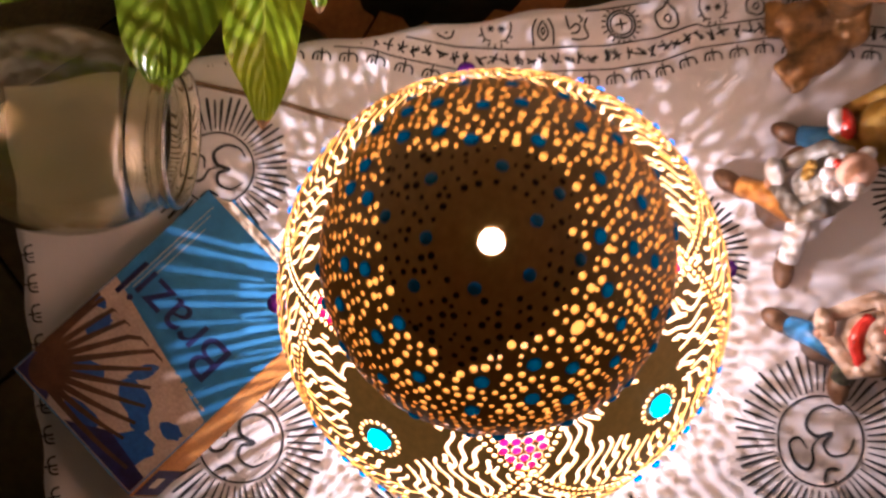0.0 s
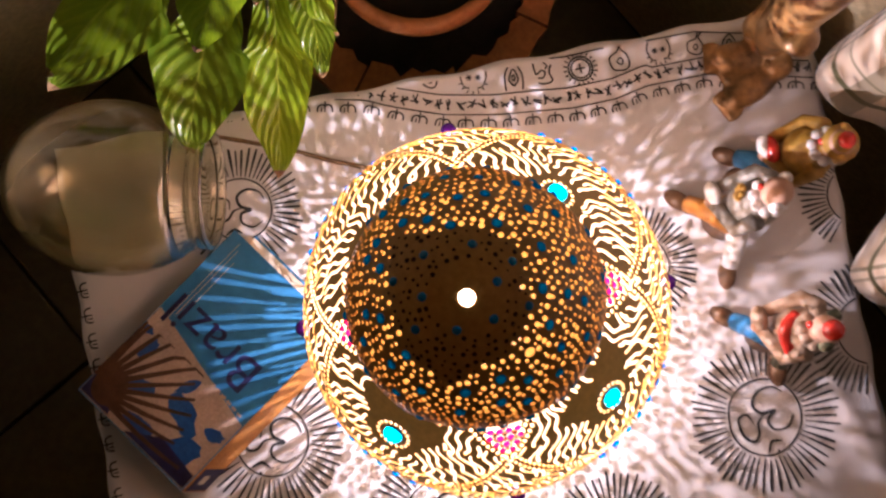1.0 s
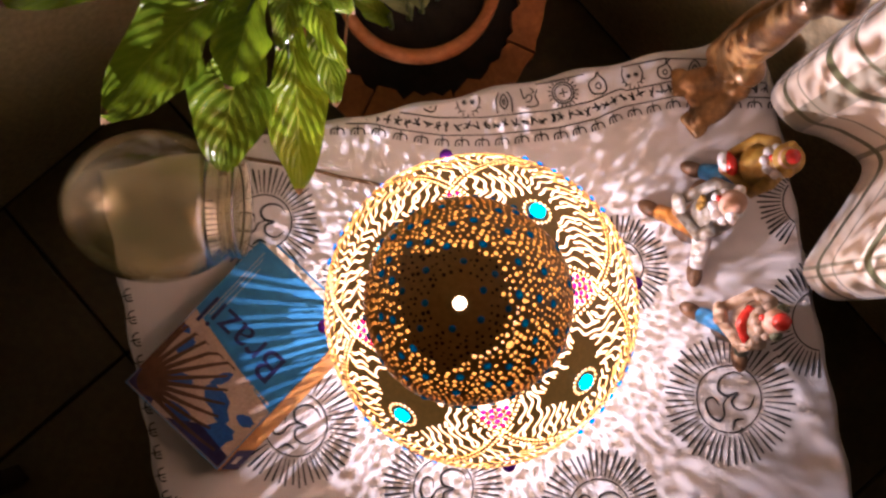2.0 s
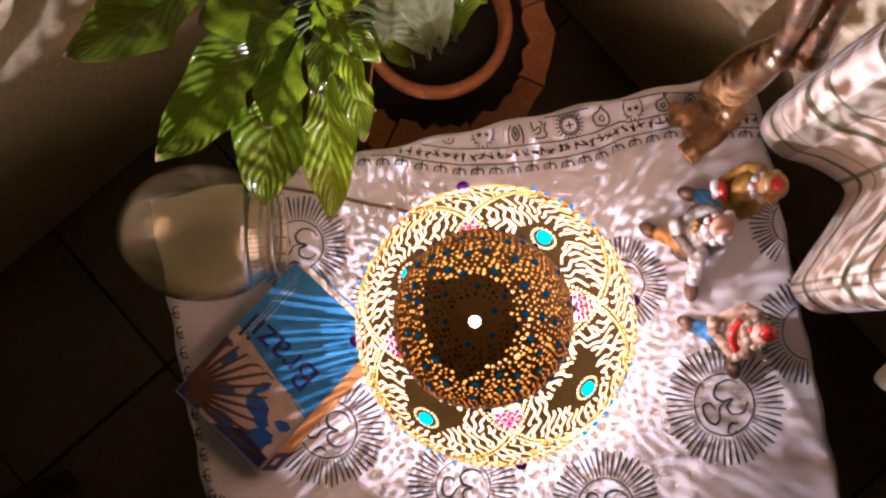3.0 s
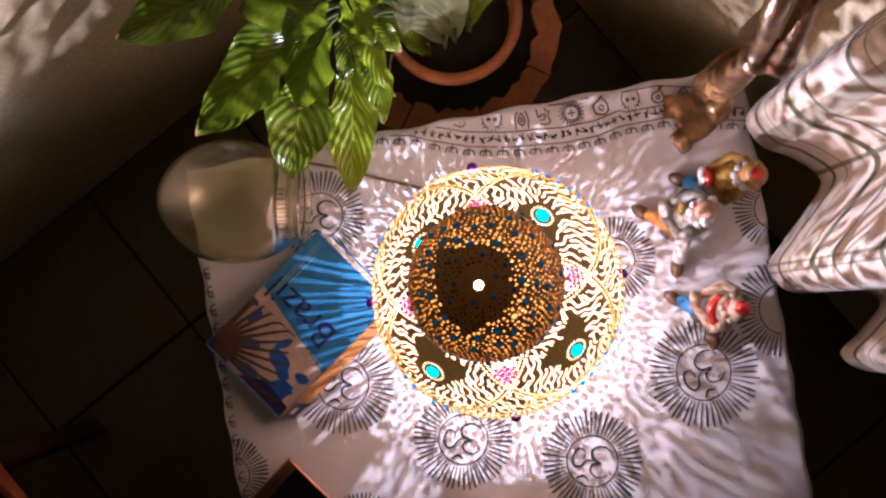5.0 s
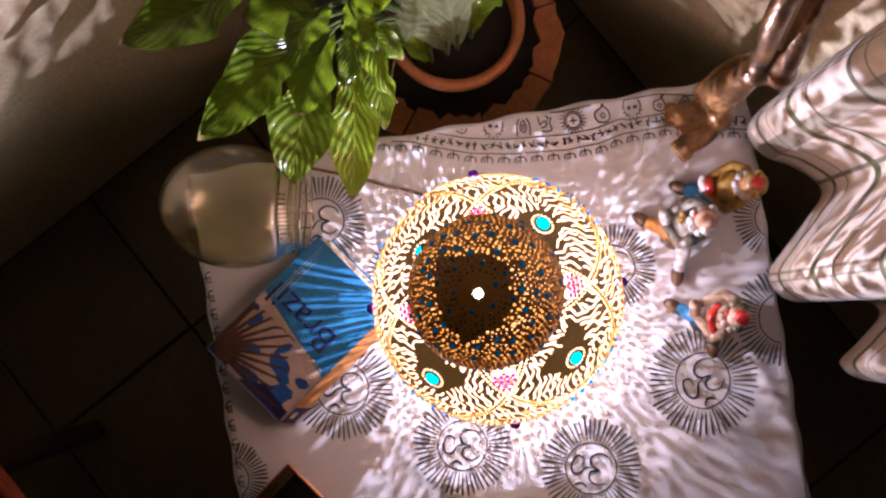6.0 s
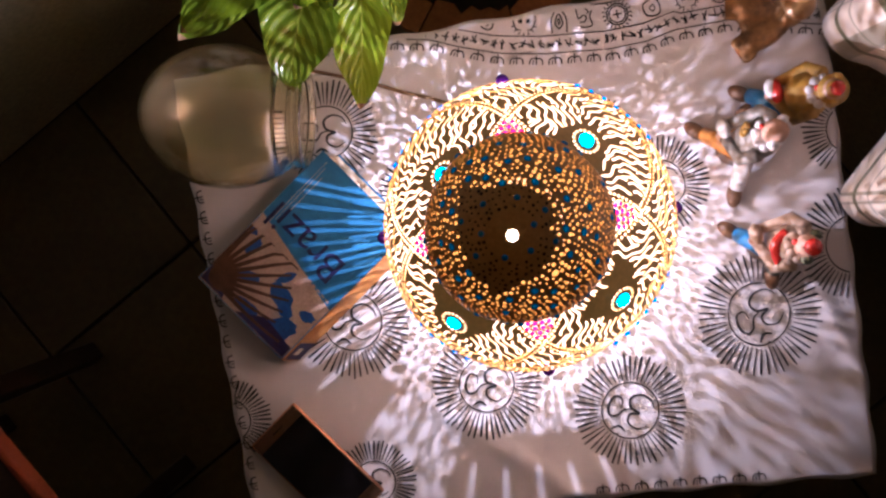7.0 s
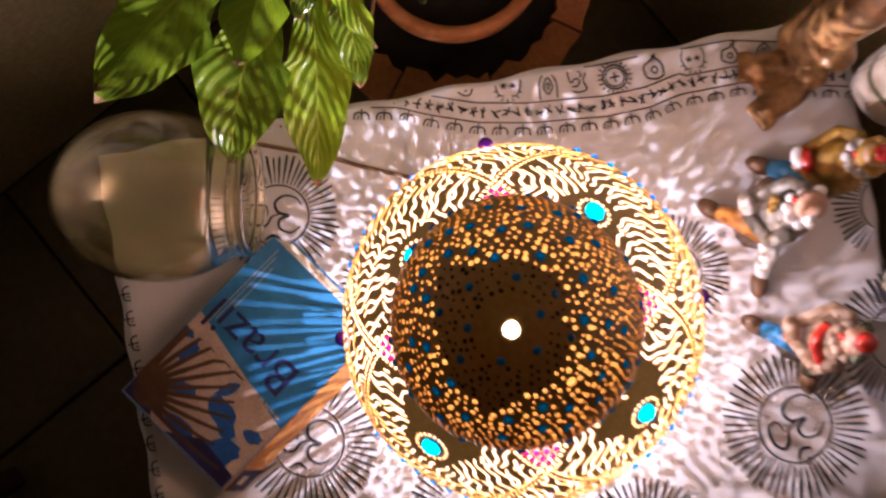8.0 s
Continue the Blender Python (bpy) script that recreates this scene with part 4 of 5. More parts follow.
def glass_jar():
    jar = empty("round_glass_jar", (-0.266, 0.174, TABLE + 0.0795), "round clear glass jar lying on its side with a ribbed neck", "jar")
    jar.matrix_basis = pose(-0.266, 0.174, TABLE + 0.0795, 0, 90, -13.7)
    outer = [(0.0, -0.0780)]
    for k in range(1, 21):
        a = radians(-90 + 6.6 * k)
        outer.append((0.0760 * math.cos(a), 0.0140 + 0.0920 * math.sin(a)))
    outer += [(0.0510, 0.0840), (0.0490, 0.0865), (0.0515, 0.0885), (0.0515, 0.0905), (0.0490, 0.0920), (0.0490, 0.0935), (0.0520, 0.0955), (0.0520, 0.0980), (0.0495, 0.1000), (0.0478, 0.0990)]
    inner = [(0.0465, 0.0940), (0.0465, 0.0850), (0.0490, 0.0810)]
    for k in range(20, 0, -1):
        a = radians(-90 + 6.6 * k)
        inner.append((0.0738 * math.cos(a), 0.0140 + 0.0898 * math.sin(a)))
    inner.append((0.0, -0.0755))
    neck_out, neck_in = outer[21:], inner[:3]
    body = outer[:21] + inner[3:]
    for name, profile, label in (("globe", body, "round clear glass globe"), ("neck", [body[20]] + neck_out + neck_in + [body[21]], "ribbed clear glass neck")):
        bm = bmesh.new()
        lathe(bm, profile, 72)
        bmesh.ops.remove_doubles(bm, verts=bm.verts[:], dist=0.0001)
        bmesh.ops.recalc_face_normals(bm, faces=bm.faces[:])
        part(name, bm, MAT["jar_glass"], jar, label).visible_shadow = False
    return jar


def figurine(name, label, base, head, feet, paint, hat, legs=(0, 0)):
    """A small seated resin figure as one mesh. base: where it sits; feet: the two boots; paint: materials by slot."""
    bm = bmesh.new()
    base, head = Vector(base), Vector(head)
    chest = base.lerp(head, 0.55)
    facing = (Vector(feet[0]) - base)
    facing.z = 0
    facing.normalize()
    side = Vector((-facing.y, facing.x, 0))
    # a stump to sit on, hips, trunk
    tube(bm, [base + Vector((0, 0, -(base.z - TABLE) + 0.003)), base + Vector((0, 0, -0.012)), base], [0.021, 0.018, 0.016], 12, 1)
    ball(bm, base, (0.020, 0.020, 0.016), mat=0)
    tube(bm, [base, base.lerp(chest, 0.5), chest, chest.lerp(head, 0.45)], [0.019, 0.022, 0.020, 0.008], 12, 2)
    for foot, sign, leg in zip(feet, (1, -1), legs):
        foot = Vector(foot)
        hip = base + side * 0.010 * sign
        knee = hip.lerp(foot, 0.5) + Vector((0, 0, 0.012))
        way = foot - knee
        way.z = 0
        way.normalize()
        tube(bm, [hip, knee, foot + Vector((0, 0, 0.010)) - way * 0.008], [0.011, 0.010, 0.0085], 10, leg)
        ball(bm, foot + Vector((0, 0, 0.002)), (0.015, 0.0085, 0.0085), (0, 0, math.degrees(math.atan2(way.y, way.x))), 1)
        ball(bm, foot - way * 0.012 + Vector((0, 0, 0.008)), (0.0085, 0.0080, 0.010), mat=1)
    for sign in (1, -1):
        shoulder = chest + side * 0.019 * sign + Vector((0, 0, 0.006))
        elbow = shoulder + side * 0.008 * sign + facing * 0.008 - Vector((0, 0, 0.022))
        hand = base.lerp(chest, 0.5) + facing * 0.032 + side * 0.006 * sign
        tube(bm, [shoulder, elbow, hand], [0.0085, 0.0075, 0.0055], 10, 2)
        ball(bm, hand, (0.0065, 0.006, 0.006), mat=3)
    ball(bm, base.lerp(chest, 0.55) + facing * 0.034, (0.007, 0.012, 0.009), mat=5)
    ball(bm, head - Vector((0, 0, 0.016)), (0.0135, 0.0130, 0.0150), mat=3)
    ball(bm, head - Vector((0, 0, 0.017)) + facing * 0.0135, (0.0035, 0.0035, 0.0035), mat=4, u=10, v=6)
    for k in range(9):
        a = 2 * math.pi * k / 9
        ball(bm, chest.lerp(head, 0.35) + Vector((0.013 * math.cos(a), 0.013 * math.sin(a), 0)), (0.0055, 0.0055, 0.0035), mat=5, u=8, v=6)
    for sign in (1, -1):
        ball(bm, head - Vector((0, 0, 0.014)) + side * 0.0125 * sign - facing * 0.002, (0.006, 0.006, 0.008), mat=hat[1], u=10, v=8)
    if hat[0] == "cap":
        lathe(bm, ((0.0085, 0.0), (0.0088, 0.004), (0.0075, 0.0085), (0.004, 0.0105), (0.0, 0.0108)), 14, 4, tuple(head - Vector((0, 0, 0.006))))
    if hat[0] == "wide":
        lathe(bm, ((0.0, -0.001), (0.0155, -0.003), (0.016, 0.0), (0.010, 0.002), (0.0085, 0.009), (0.0, 0.010)), 18, 6, tuple(head - Vector((0, 0, 0.010))))
        ball(bm, head + Vector((0, 0, 0.001)), (0.0075, 0.0075, 0.006), mat=4)
    if hat[2]:
        line = [chest - side * 0.010 + facing * 0.014, chest + side * 0.008 + facing * 0.020, chest + side * 0.026 + facing * 0.002 - Vector((0, 0, 0.010))]
        tube(bm, curve_points(line, 4), 0.0055, 8, 4)
    if hat[0] == "none":
        for k in range(6):
            a = math.pi * k / 3
            ball(bm, chest + facing * 0.021 + side * (0.005 * math.cos(a)) + Vector((0, 0, 0.004 + 0.005 * math.sin(a))), (0.0035, 0.0035, 0.0035), mat=6, u=8, v=6)
    if hat[3]:
        # a round drum-like coat and bow in front
        ball(bm, base.lerp(chest, 0.7), (0.024, 0.024, 0.019), mat=6)
        ball(bm, base.lerp(chest, 0.6) + facing * 0.030 + side * 0.002, (0.007, 0.013, 0.010), mat=4)
    bmesh.ops.remove_doubles(bm, verts=bm.verts[:], dist=0.00005)
    return thing(name, bm, [MAT[k] for k in paint], label, "figurine", "seated clown figurines")


def statue():
    bm = bmesh.new()
    # foot with toes on a small plinth edge, long leg, bent knee and upper leg
    for x, y, turn in ((0.338, 0.146, 24), (0.337, 0.177, -10)):
        ball(bm, (x, y, TABLE + 0.012), (0.032, 0.015, 0.012), (0, 6, turn))
        for k in range(5):
            a = radians(turn + 180)
            off = (k - 2) * 0.0062
            ball(bm, (x + 0.030 * math.cos(a) - off * math.sin(a), y + 0.030 * math.sin(a) + off * math.cos(a), TABLE + 0.0075), (0.010, 0.0036, 0.0055), (0, 0, turn), u=10, v=8)
    ball(bm, (0.337, 0.162, TABLE + 0.009), (0.028, 0.026, 0.009))
    ball(bm, (0.366, 0.178, TABLE + 0.018), (0.017, 0.018, 0.018))
    ball(bm, (0.364, 0.160, TABLE + 0.016), (0.015, 0.015, 0.015))
    tube(bm, curve_points([(0.362, 0.182, TABLE + 0.015), (0.346, 0.181, 0.53), (0.320, 0.168, 0.63), (0.304, 0.156, 0.73), (0.287, 0.147, 0.83)], 5),
         [0.0125 + 0.0075 * math.sin(math.pi * min(1, k / 18)) for k in range(21)], 16)
    ball(bm, (0.316, 0.146, 0.625), (0.0155, 0.0155, 0.010))
    ball(bm, (0.325, 0.158, 0.60), (0.013, 0.016, 0.03), (0, 0, 20))
    ball(bm, (0.283, 0.145, 0.842), (0.0155, 0.0155, 0.018))
    tube(bm, curve_points([(0.283, 0.145, 0.845), (0.273, 0.150, 0.90), (0.258, 0.155, 0.97), (0.262, 0.185, 1.06), (0.30, 0.235, 1.15)], 5),
         [0.0088 + 0.0001 * k for k in range(21)], 16)
    tube(bm, curve_points([(0.350, 0.20, TABLE + 0.02), (0.345, 0.196, 0.60), (0.326, 0.170, 0.74), (0.300, 0.137, 0.850), (0.302, 0.160, 0.92), (0.312, 0.225, 1.08)], 5),
         [0.0120 - 0.00012 * k for k in range(26)], 16)
    ball(bm, (0.299, 0.136, 0.852), (0.0145, 0.0145, 0.016))
    ball(bm, (0.31, 0.24, 1.17), (0.05, 0.045, 0.06))
    ob = thing("wooden_statue", bm, MAT["wood_statue"], "tall polished copper-brown statue standing on the cloth", "statue")
    join = ob.modifiers.new("join", "REMESH")
    join.mode, join.voxel_size, join.use_smooth_shade = "VOXEL", 0.0028, True
    return ob


guide_book()
phone()
glass_jar()
figurine("clown_figurine", "painted clown figurine with a red cap and scarf, seated", (0.292, -0.082, TABLE + 0.045), (0.300, -0.083, TABLE + 0.136),
         ((0.255, -0.060, TABLE + 0.010), (0.291, -0.120, TABLE + 0.010)), ("doll_blue", "doll_brown", "doll_beige", "skin", "doll_red", "doll_beige", "doll_green"), ("cap", 6, True, False), (0, 6))
figurine("clown_figurine", "painted clown figurine in orange trousers, bareheaded, seated", (0.280, 0.030, TABLE + 0.040), (0.289, 0.036, TABLE + 0.138),
         ((0.240, 0.056, TABLE + 0.010), (0.268, -0.022, TABLE + 0.010)), ("doll_orange", "doll_brown", "doll_grey", "skin", "doll_red", "doll_white", "doll_gold"), ("none", 5, False, False), (0, 5))
figurine("clown_figurine", "painted clown figurine in a golden coat with red cap, seated", (0.338, 0.068, TABLE + 0.040), (0.356, 0.065, TABLE + 0.124),
         ((0.296, 0.086, TABLE + 0.010), (0.300, 0.066, TABLE + 0.010)), ("doll_blue", "doll_brown", "doll_gold", "skin", "doll_red", "doll_white", "doll_gold"), ("wide", 6, False, True))
statue()
bm = bmesh.new()
tube(bm, [Vector(on_cloth(p.x, p.y, 0.0022)) for p in curve_points([(-0.20, 0.228, 0), (-0.115, 0.191, 0), (-0.07, 0.168, 0), (-0.033, 0.150, 0), (0.0, 0.125, 0), (0.02, 0.06, 0)], 8)], 0.0021, 8)
thing("lamp_cord", bm, MAT["cord"], "thin brown cord running from the lamp over the cloth", "cord")


# ---- curtain, plants and the rest round the table ----
def striped_curtain_material():
    n = Nodes("cream_curtain_with_green_stripes")
    uv = n.add("ShaderNodeUVMap").outputs["UV"]
    split = n.add("ShaderNodeSeparateXYZ")
    n.link(uv, split.inputs[0])

    def stripes(socket, rows, period):
        """Dark bands at given places of a repeat."""
        wrap = n.add("ShaderNodeMath")
        wrap.operation = "MODULO"
        n.link(socket, wrap.inputs[0])
        wrap.inputs[1].default_value = period
        total = None
        for at, wide, strength in rows:
            d = n.add("ShaderNodeMath")
            d.operation = "SUBTRACT"
            n.link(wrap.outputs[0], d.inputs[0])
            d.inputs[1].default_value = at
            ab = n.add("ShaderNodeMath")
            ab.operation = "ABSOLUTE"
            n.link(d.outputs[0], ab.inputs[0])
            less = n.add("ShaderNodeMath")
            less.operation = "LESS_THAN"
            n.link(ab.outputs[0], less.inputs[0])
            less.inputs[1].default_value = wide / 2
            mul = n.add("ShaderNodeMath")
            mul.operation = "MULTIPLY"
            n.link(less.outputs[0], mul.inputs[0])
            mul.inputs[1].default_value = strength
            if total is None:
                total = mul.outputs[0]
            else:
                m = n.add("ShaderNodeMath")
                m.operation = "MAXIMUM"
                n.link(total, m.inputs[0])
                n.link(mul.outputs[0], m.inputs[1])
                total = m.outputs[0]
        return total

    across = stripes(split.outputs[1], ((0.040, 0.009, 0.95), (0.075, 0.004, 0.7), (0.150, 0.015, 1.0), (0.205, 0.007, 0.9)), 0.27)
    along = stripes(split.outputs[0], ((0.075, 0.004, 0.7), (0.085, 0.003, 0.6), (0.135, 0.026, 0.6), (0.215, 0.006, 0.8)), 0.28)
    base = n.ramp(n.noise(7.0), [(0.3, (0.58, 0.48, 0.37)), (0.7, (0.70, 0.60, 0.48))])
    first = n.mixed(across, base, (0.075, 0.070, 0.012))
    n.colour(n.mixed(along, first, (0.10, 0.095, 0.035)))
    n.rough(0.7)
    n.bsdf.inputs["Sheen Weight"].default_value = 0.2
    n.bump(n.noise(420.0, 2.0), 0.25, 0.001)
    return n.mat


def curtain():
    plan = [(p.x, p.y) for p in curve_points([(0.475, 0.172, 0), (0.425, 0.168, 0), (0.390, 0.140, 0), (0.404, 0.104, 0), (0.438, 0.082, 0), (0.468, 0.046, 0), (0.442, 0.014, 0),
                                              (0.405, -0.018, 0), (0.376, -0.050, 0), (0.398, -0.085, 0), (0.470, -0.096, 0), (0.500, -0.120, 0), (0.470, -0.150, 0), (0.442, -0.172, 0),
                                              (0.470, -0.200, 0), (0.530, -0.205, 0), (0.560, -0.24, 0)], 10)]
    length = [0.0]
    for (x0, y0), (x1, y1) in zip(plan, plan[1:]):
        length.append(length[-1] + math.hypot(x1 - x0, y1 - y0))
    rows = 40
    bm = bmesh.new()
    layer = bm.loops.layers.uv.new("UVMap")
    grid, marks = [], []
    for k in range(rows + 1):
        z = 0.475 + 1.9 * (k / rows) ** 1.15
        ring = []
        for i, (x, y) in enumerate(plan):
            pull = min(1.0, (z - 0.475) / 1.9)
            ring.append(bm.verts.new((x + (0.455 - x) * 0.25 * pull + 0.003 * math.sin(9 * z + 3 * y * 10), y + 0.02 * pull, z + 0.004 * math.sin(30 * length[i]))))
        grid.append(ring)
    for k in range(rows):
        for i in range(len(plan) - 1):
            fc = bm.faces.new((grid[k][i], grid[k][i + 1], grid[k + 1][i + 1], grid[k + 1][i]))
            for loop, (ii, kk) in zip(fc.loops, ((i, k), (i + 1, k), (i + 1, k + 1), (i, k + 1))):
                loop[layer].uv = (length[ii], 1.9 * (kk / rows) ** 1.15)
    ob = empty("curtain", (0, 0, 0), "cream curtain with green and olive checks, hanging in deep folds", "curtain")
    panel = part("fabric", bm, striped_curtain_material(), ob)
    thick = panel.modifiers.new("thickness", "SOLIDIFY")
    thick.thickness = 0.0015
    bm = bmesh.new()
    tube(bm, [(0.46, 0.30, 2.38), (0.46, -0.32, 2.38)], 0.012, 16)
    part("rod", bm, MAT["brown_wood"], ob, "dark curtain rod")
    for y in (0.28, -0.30):
        bm = bmesh.new()
        box(bm, (0.02, 0.02, 0.25), (0.46, y, 2.50), 0, 0.002)
        part("rod_hanger", bm, MAT["brown_wood"], ob, smooth=False)
    return ob


def leaf_material(name, dark, light, streak):
    n = Nodes(name)
    uv = n.add("ShaderNodeUVMap").outputs["UV"]
    split = n.add("ShaderNodeSeparateXYZ")
    n.link(uv, split.inputs[0])
    ab = n.add("ShaderNodeMath")
    ab.operation = "ABSOLUTE"
    n.link(split.outputs[0], ab.inputs[0])
    lean = n.add("ShaderNodeMath")
    lean.operation = "MULTIPLY_ADD"
    n.link(ab.outputs[0], lean.inputs[0])
    lean.inputs[1].default_value = -0.32
    n.link(split.outputs[1], lean.inputs[2])
    wob = n.add("ShaderNodeMath")
    wob.operation = "MULTIPLY_ADD"
    n.link(n.noise(30.0), wob.inputs[0])
    wob.inputs[1].default_value = 0.10
    n.link(lean.outputs[0], wob.inputs[2])
    veins = n.add("ShaderNodeMath")
    veins.operation = "SINE"
    scaled = n.add("ShaderNodeMath")
    scaled.operation = "MULTIPLY"
    n.link(wob.outputs[0], scaled.inputs[0])
    scaled.inputs[1].default_value = 62.0
    n.link(scaled.outputs[0], veins.inputs[0])
    rib = n.add("ShaderNodeMapRange")
    rib.inputs["From Min"].default_value, rib.inputs["From Max"].default_value = -1, 1
    n.link(veins.outputs[0], rib.inputs["Value"])
    mid = n.add("ShaderNodeMath")
    mid.operation = "LESS_THAN"
    n.link(ab.outputs[0], mid.inputs[0])
    mid.inputs[1].default_value = 0.035
    blotch = n.ramp(n.noise(34.0, 4.0), [(0.35, dark), (0.65, light)])
    lined = n.mixed(n.ramp(rib.outputs[0], [(0.70, (0, 0, 0)), (1.0, (0.35, 0.35, 0.35))]), blotch, streak)
    n.colour(n.mixed(mid.outputs[0], lined, streak))
    n.rough(0.2)
    n.bsdf.inputs["Coat Weight"].default_value = 0.4
    n.bump(rib.outputs[0], 0.55, 0.0018)
    soft = n.add("ShaderNodeBsdfTranslucent")
    soft.inputs["Color"].default_value = (light[0] * 2.2, light[1] * 2.2, light[2] * 1.2, 1)
    mix = n.add("ShaderNodeMixShader", Fac=0.30)
    n.link(n.bsdf.outputs[0], mix.inputs[1])
    n.link(soft.outputs[0], mix.inputs[2])
    n.link(mix.outputs[0], n.out.inputs["Surface"])
    return n.mat


MAT["leaf"] = leaf_material("glossy_green_leaf", (0.070, 0.130, 0.006), (0.165, 0.24, 0.012), (0.28, 0.34, 0.03))
# paler copy of the leaf green, its colour standing for light through the blade
MAT["leaf_backlit"] = leaf_material("backlit_green_leaf", (0.14, 0.23, 0.008), (0.26, 0.36, 0.014), (0.38, 0.46, 0.05))
MAT["leaf_silver"] = leaf_material("silvery_green_leaf", (0.15, 0.18, 0.085), (0.30, 0.33, 0.18), (0.40, 0.42, 0.25))
MAT["stem"] = varied("green_stem", (0.06, 0.09, 0.02), (0.11, 0.15, 0.04), 60, 0.5, 0.2)
MAT["leaf_tip"] = varied("withered_leaf_tip", (0.20, 0.10, 0.04), (0.34, 0.20, 0.08), 90, 0.7, 0.4)


def leaf(plant, root, base, tip, width, roll=0.0, bow=0.02, fold=0.25, mat="leaf", seed=0, back=0.42):
    """One leaf blade from its stalk's end to its tip, with a bowed midrib, quilted halves and a wavy edge, and its stalk from the root."""
    rnd = random.Random(seed)
    base, tip = Vector(base), Vector(tip)
    along = tip - base
    length = along.length
    way = along.normalized()
    side = way.cross(Vector((0, 0, 1)))
    side = (Matrix.Rotation(radians(roll), 3, way) @ side).normalized()
    up = side.cross(way).normalized()
    bm = bmesh.new()
    layer = bm.loops.layers.uv.new("UVMap")
    nu, nv = 10, 26
    grid, uvs = [], []
    ph = rnd.uniform(0, 6)
    for k in range(nv + 1):
        t = k / nv
        shape = (math.sin(math.pi * min(1, t / (2 * back)) * 0.5 if t < back else math.pi / 2) ** 0.75) if t < back else max(0.0, 1 - ((t - back) / (1 - back)) ** 1.9) ** 0.85
        shape = max(shape, 0.012)
        mid = base + along * t + up * (bow * math.sin(math.pi * t)) + side * (0.006 * math.sin(3 * t + ph))
        row, marks = [], []
        for i in range(nu + 1):
            u = 2 * i / nu - 1
            w = width / 2 * shape * (1 + 0.05 * math.sin(17 * t + ph) * (1 if u > 0 else -1))
            lift = fold * abs(u) * w + 0.0012 * math.sin(62 * (t - 0.32 * abs(u))) * abs(u) * (1 - abs(u)) * 3 + 0.003 * abs(u) ** 2 * math.sin(21 * t + ph + (2 if u > 0 else 0))
            row.append(bm.verts.new(mid + side * (u * w) + up * lift))
            marks.append((u, t))
        grid.append(row)
        uvs.append(marks)
    for k in range(nv):
        for i in range(nu):
            fc = bm.faces.new((grid[k][i], grid[k][i + 1], grid[k + 1][i + 1], grid[k + 1][i]))
            fc.material_index = 1 if k >= nv - 1 else 0
            for loop, (kk, ii) in zip(fc.loops, ((k, i), (k, i + 1), (k + 1, i + 1), (k + 1, i))):
                loop[layer].uv = uvs[kk][ii]
    blade = part("leaf", bm, [MAT[mat], MAT["leaf_tip"]], plant)
    root = Vector(root)
    bend = root.lerp(base, 0.6) + Vector((0, 0, 0.05))
    bm = bmesh.new()
    line = curve_points([root, bend, base, base + along * 0.45 + up * (bow * 0.98 - 0.0016)], 6)
    tube(bm, line, [0.0030 - 0.0018 * k / (len(line) - 1) for k in range(len(line))], 8)
    part("stalk", bm, MAT["stem"], blade)
    return blade


POT = (0.062, 0.375)


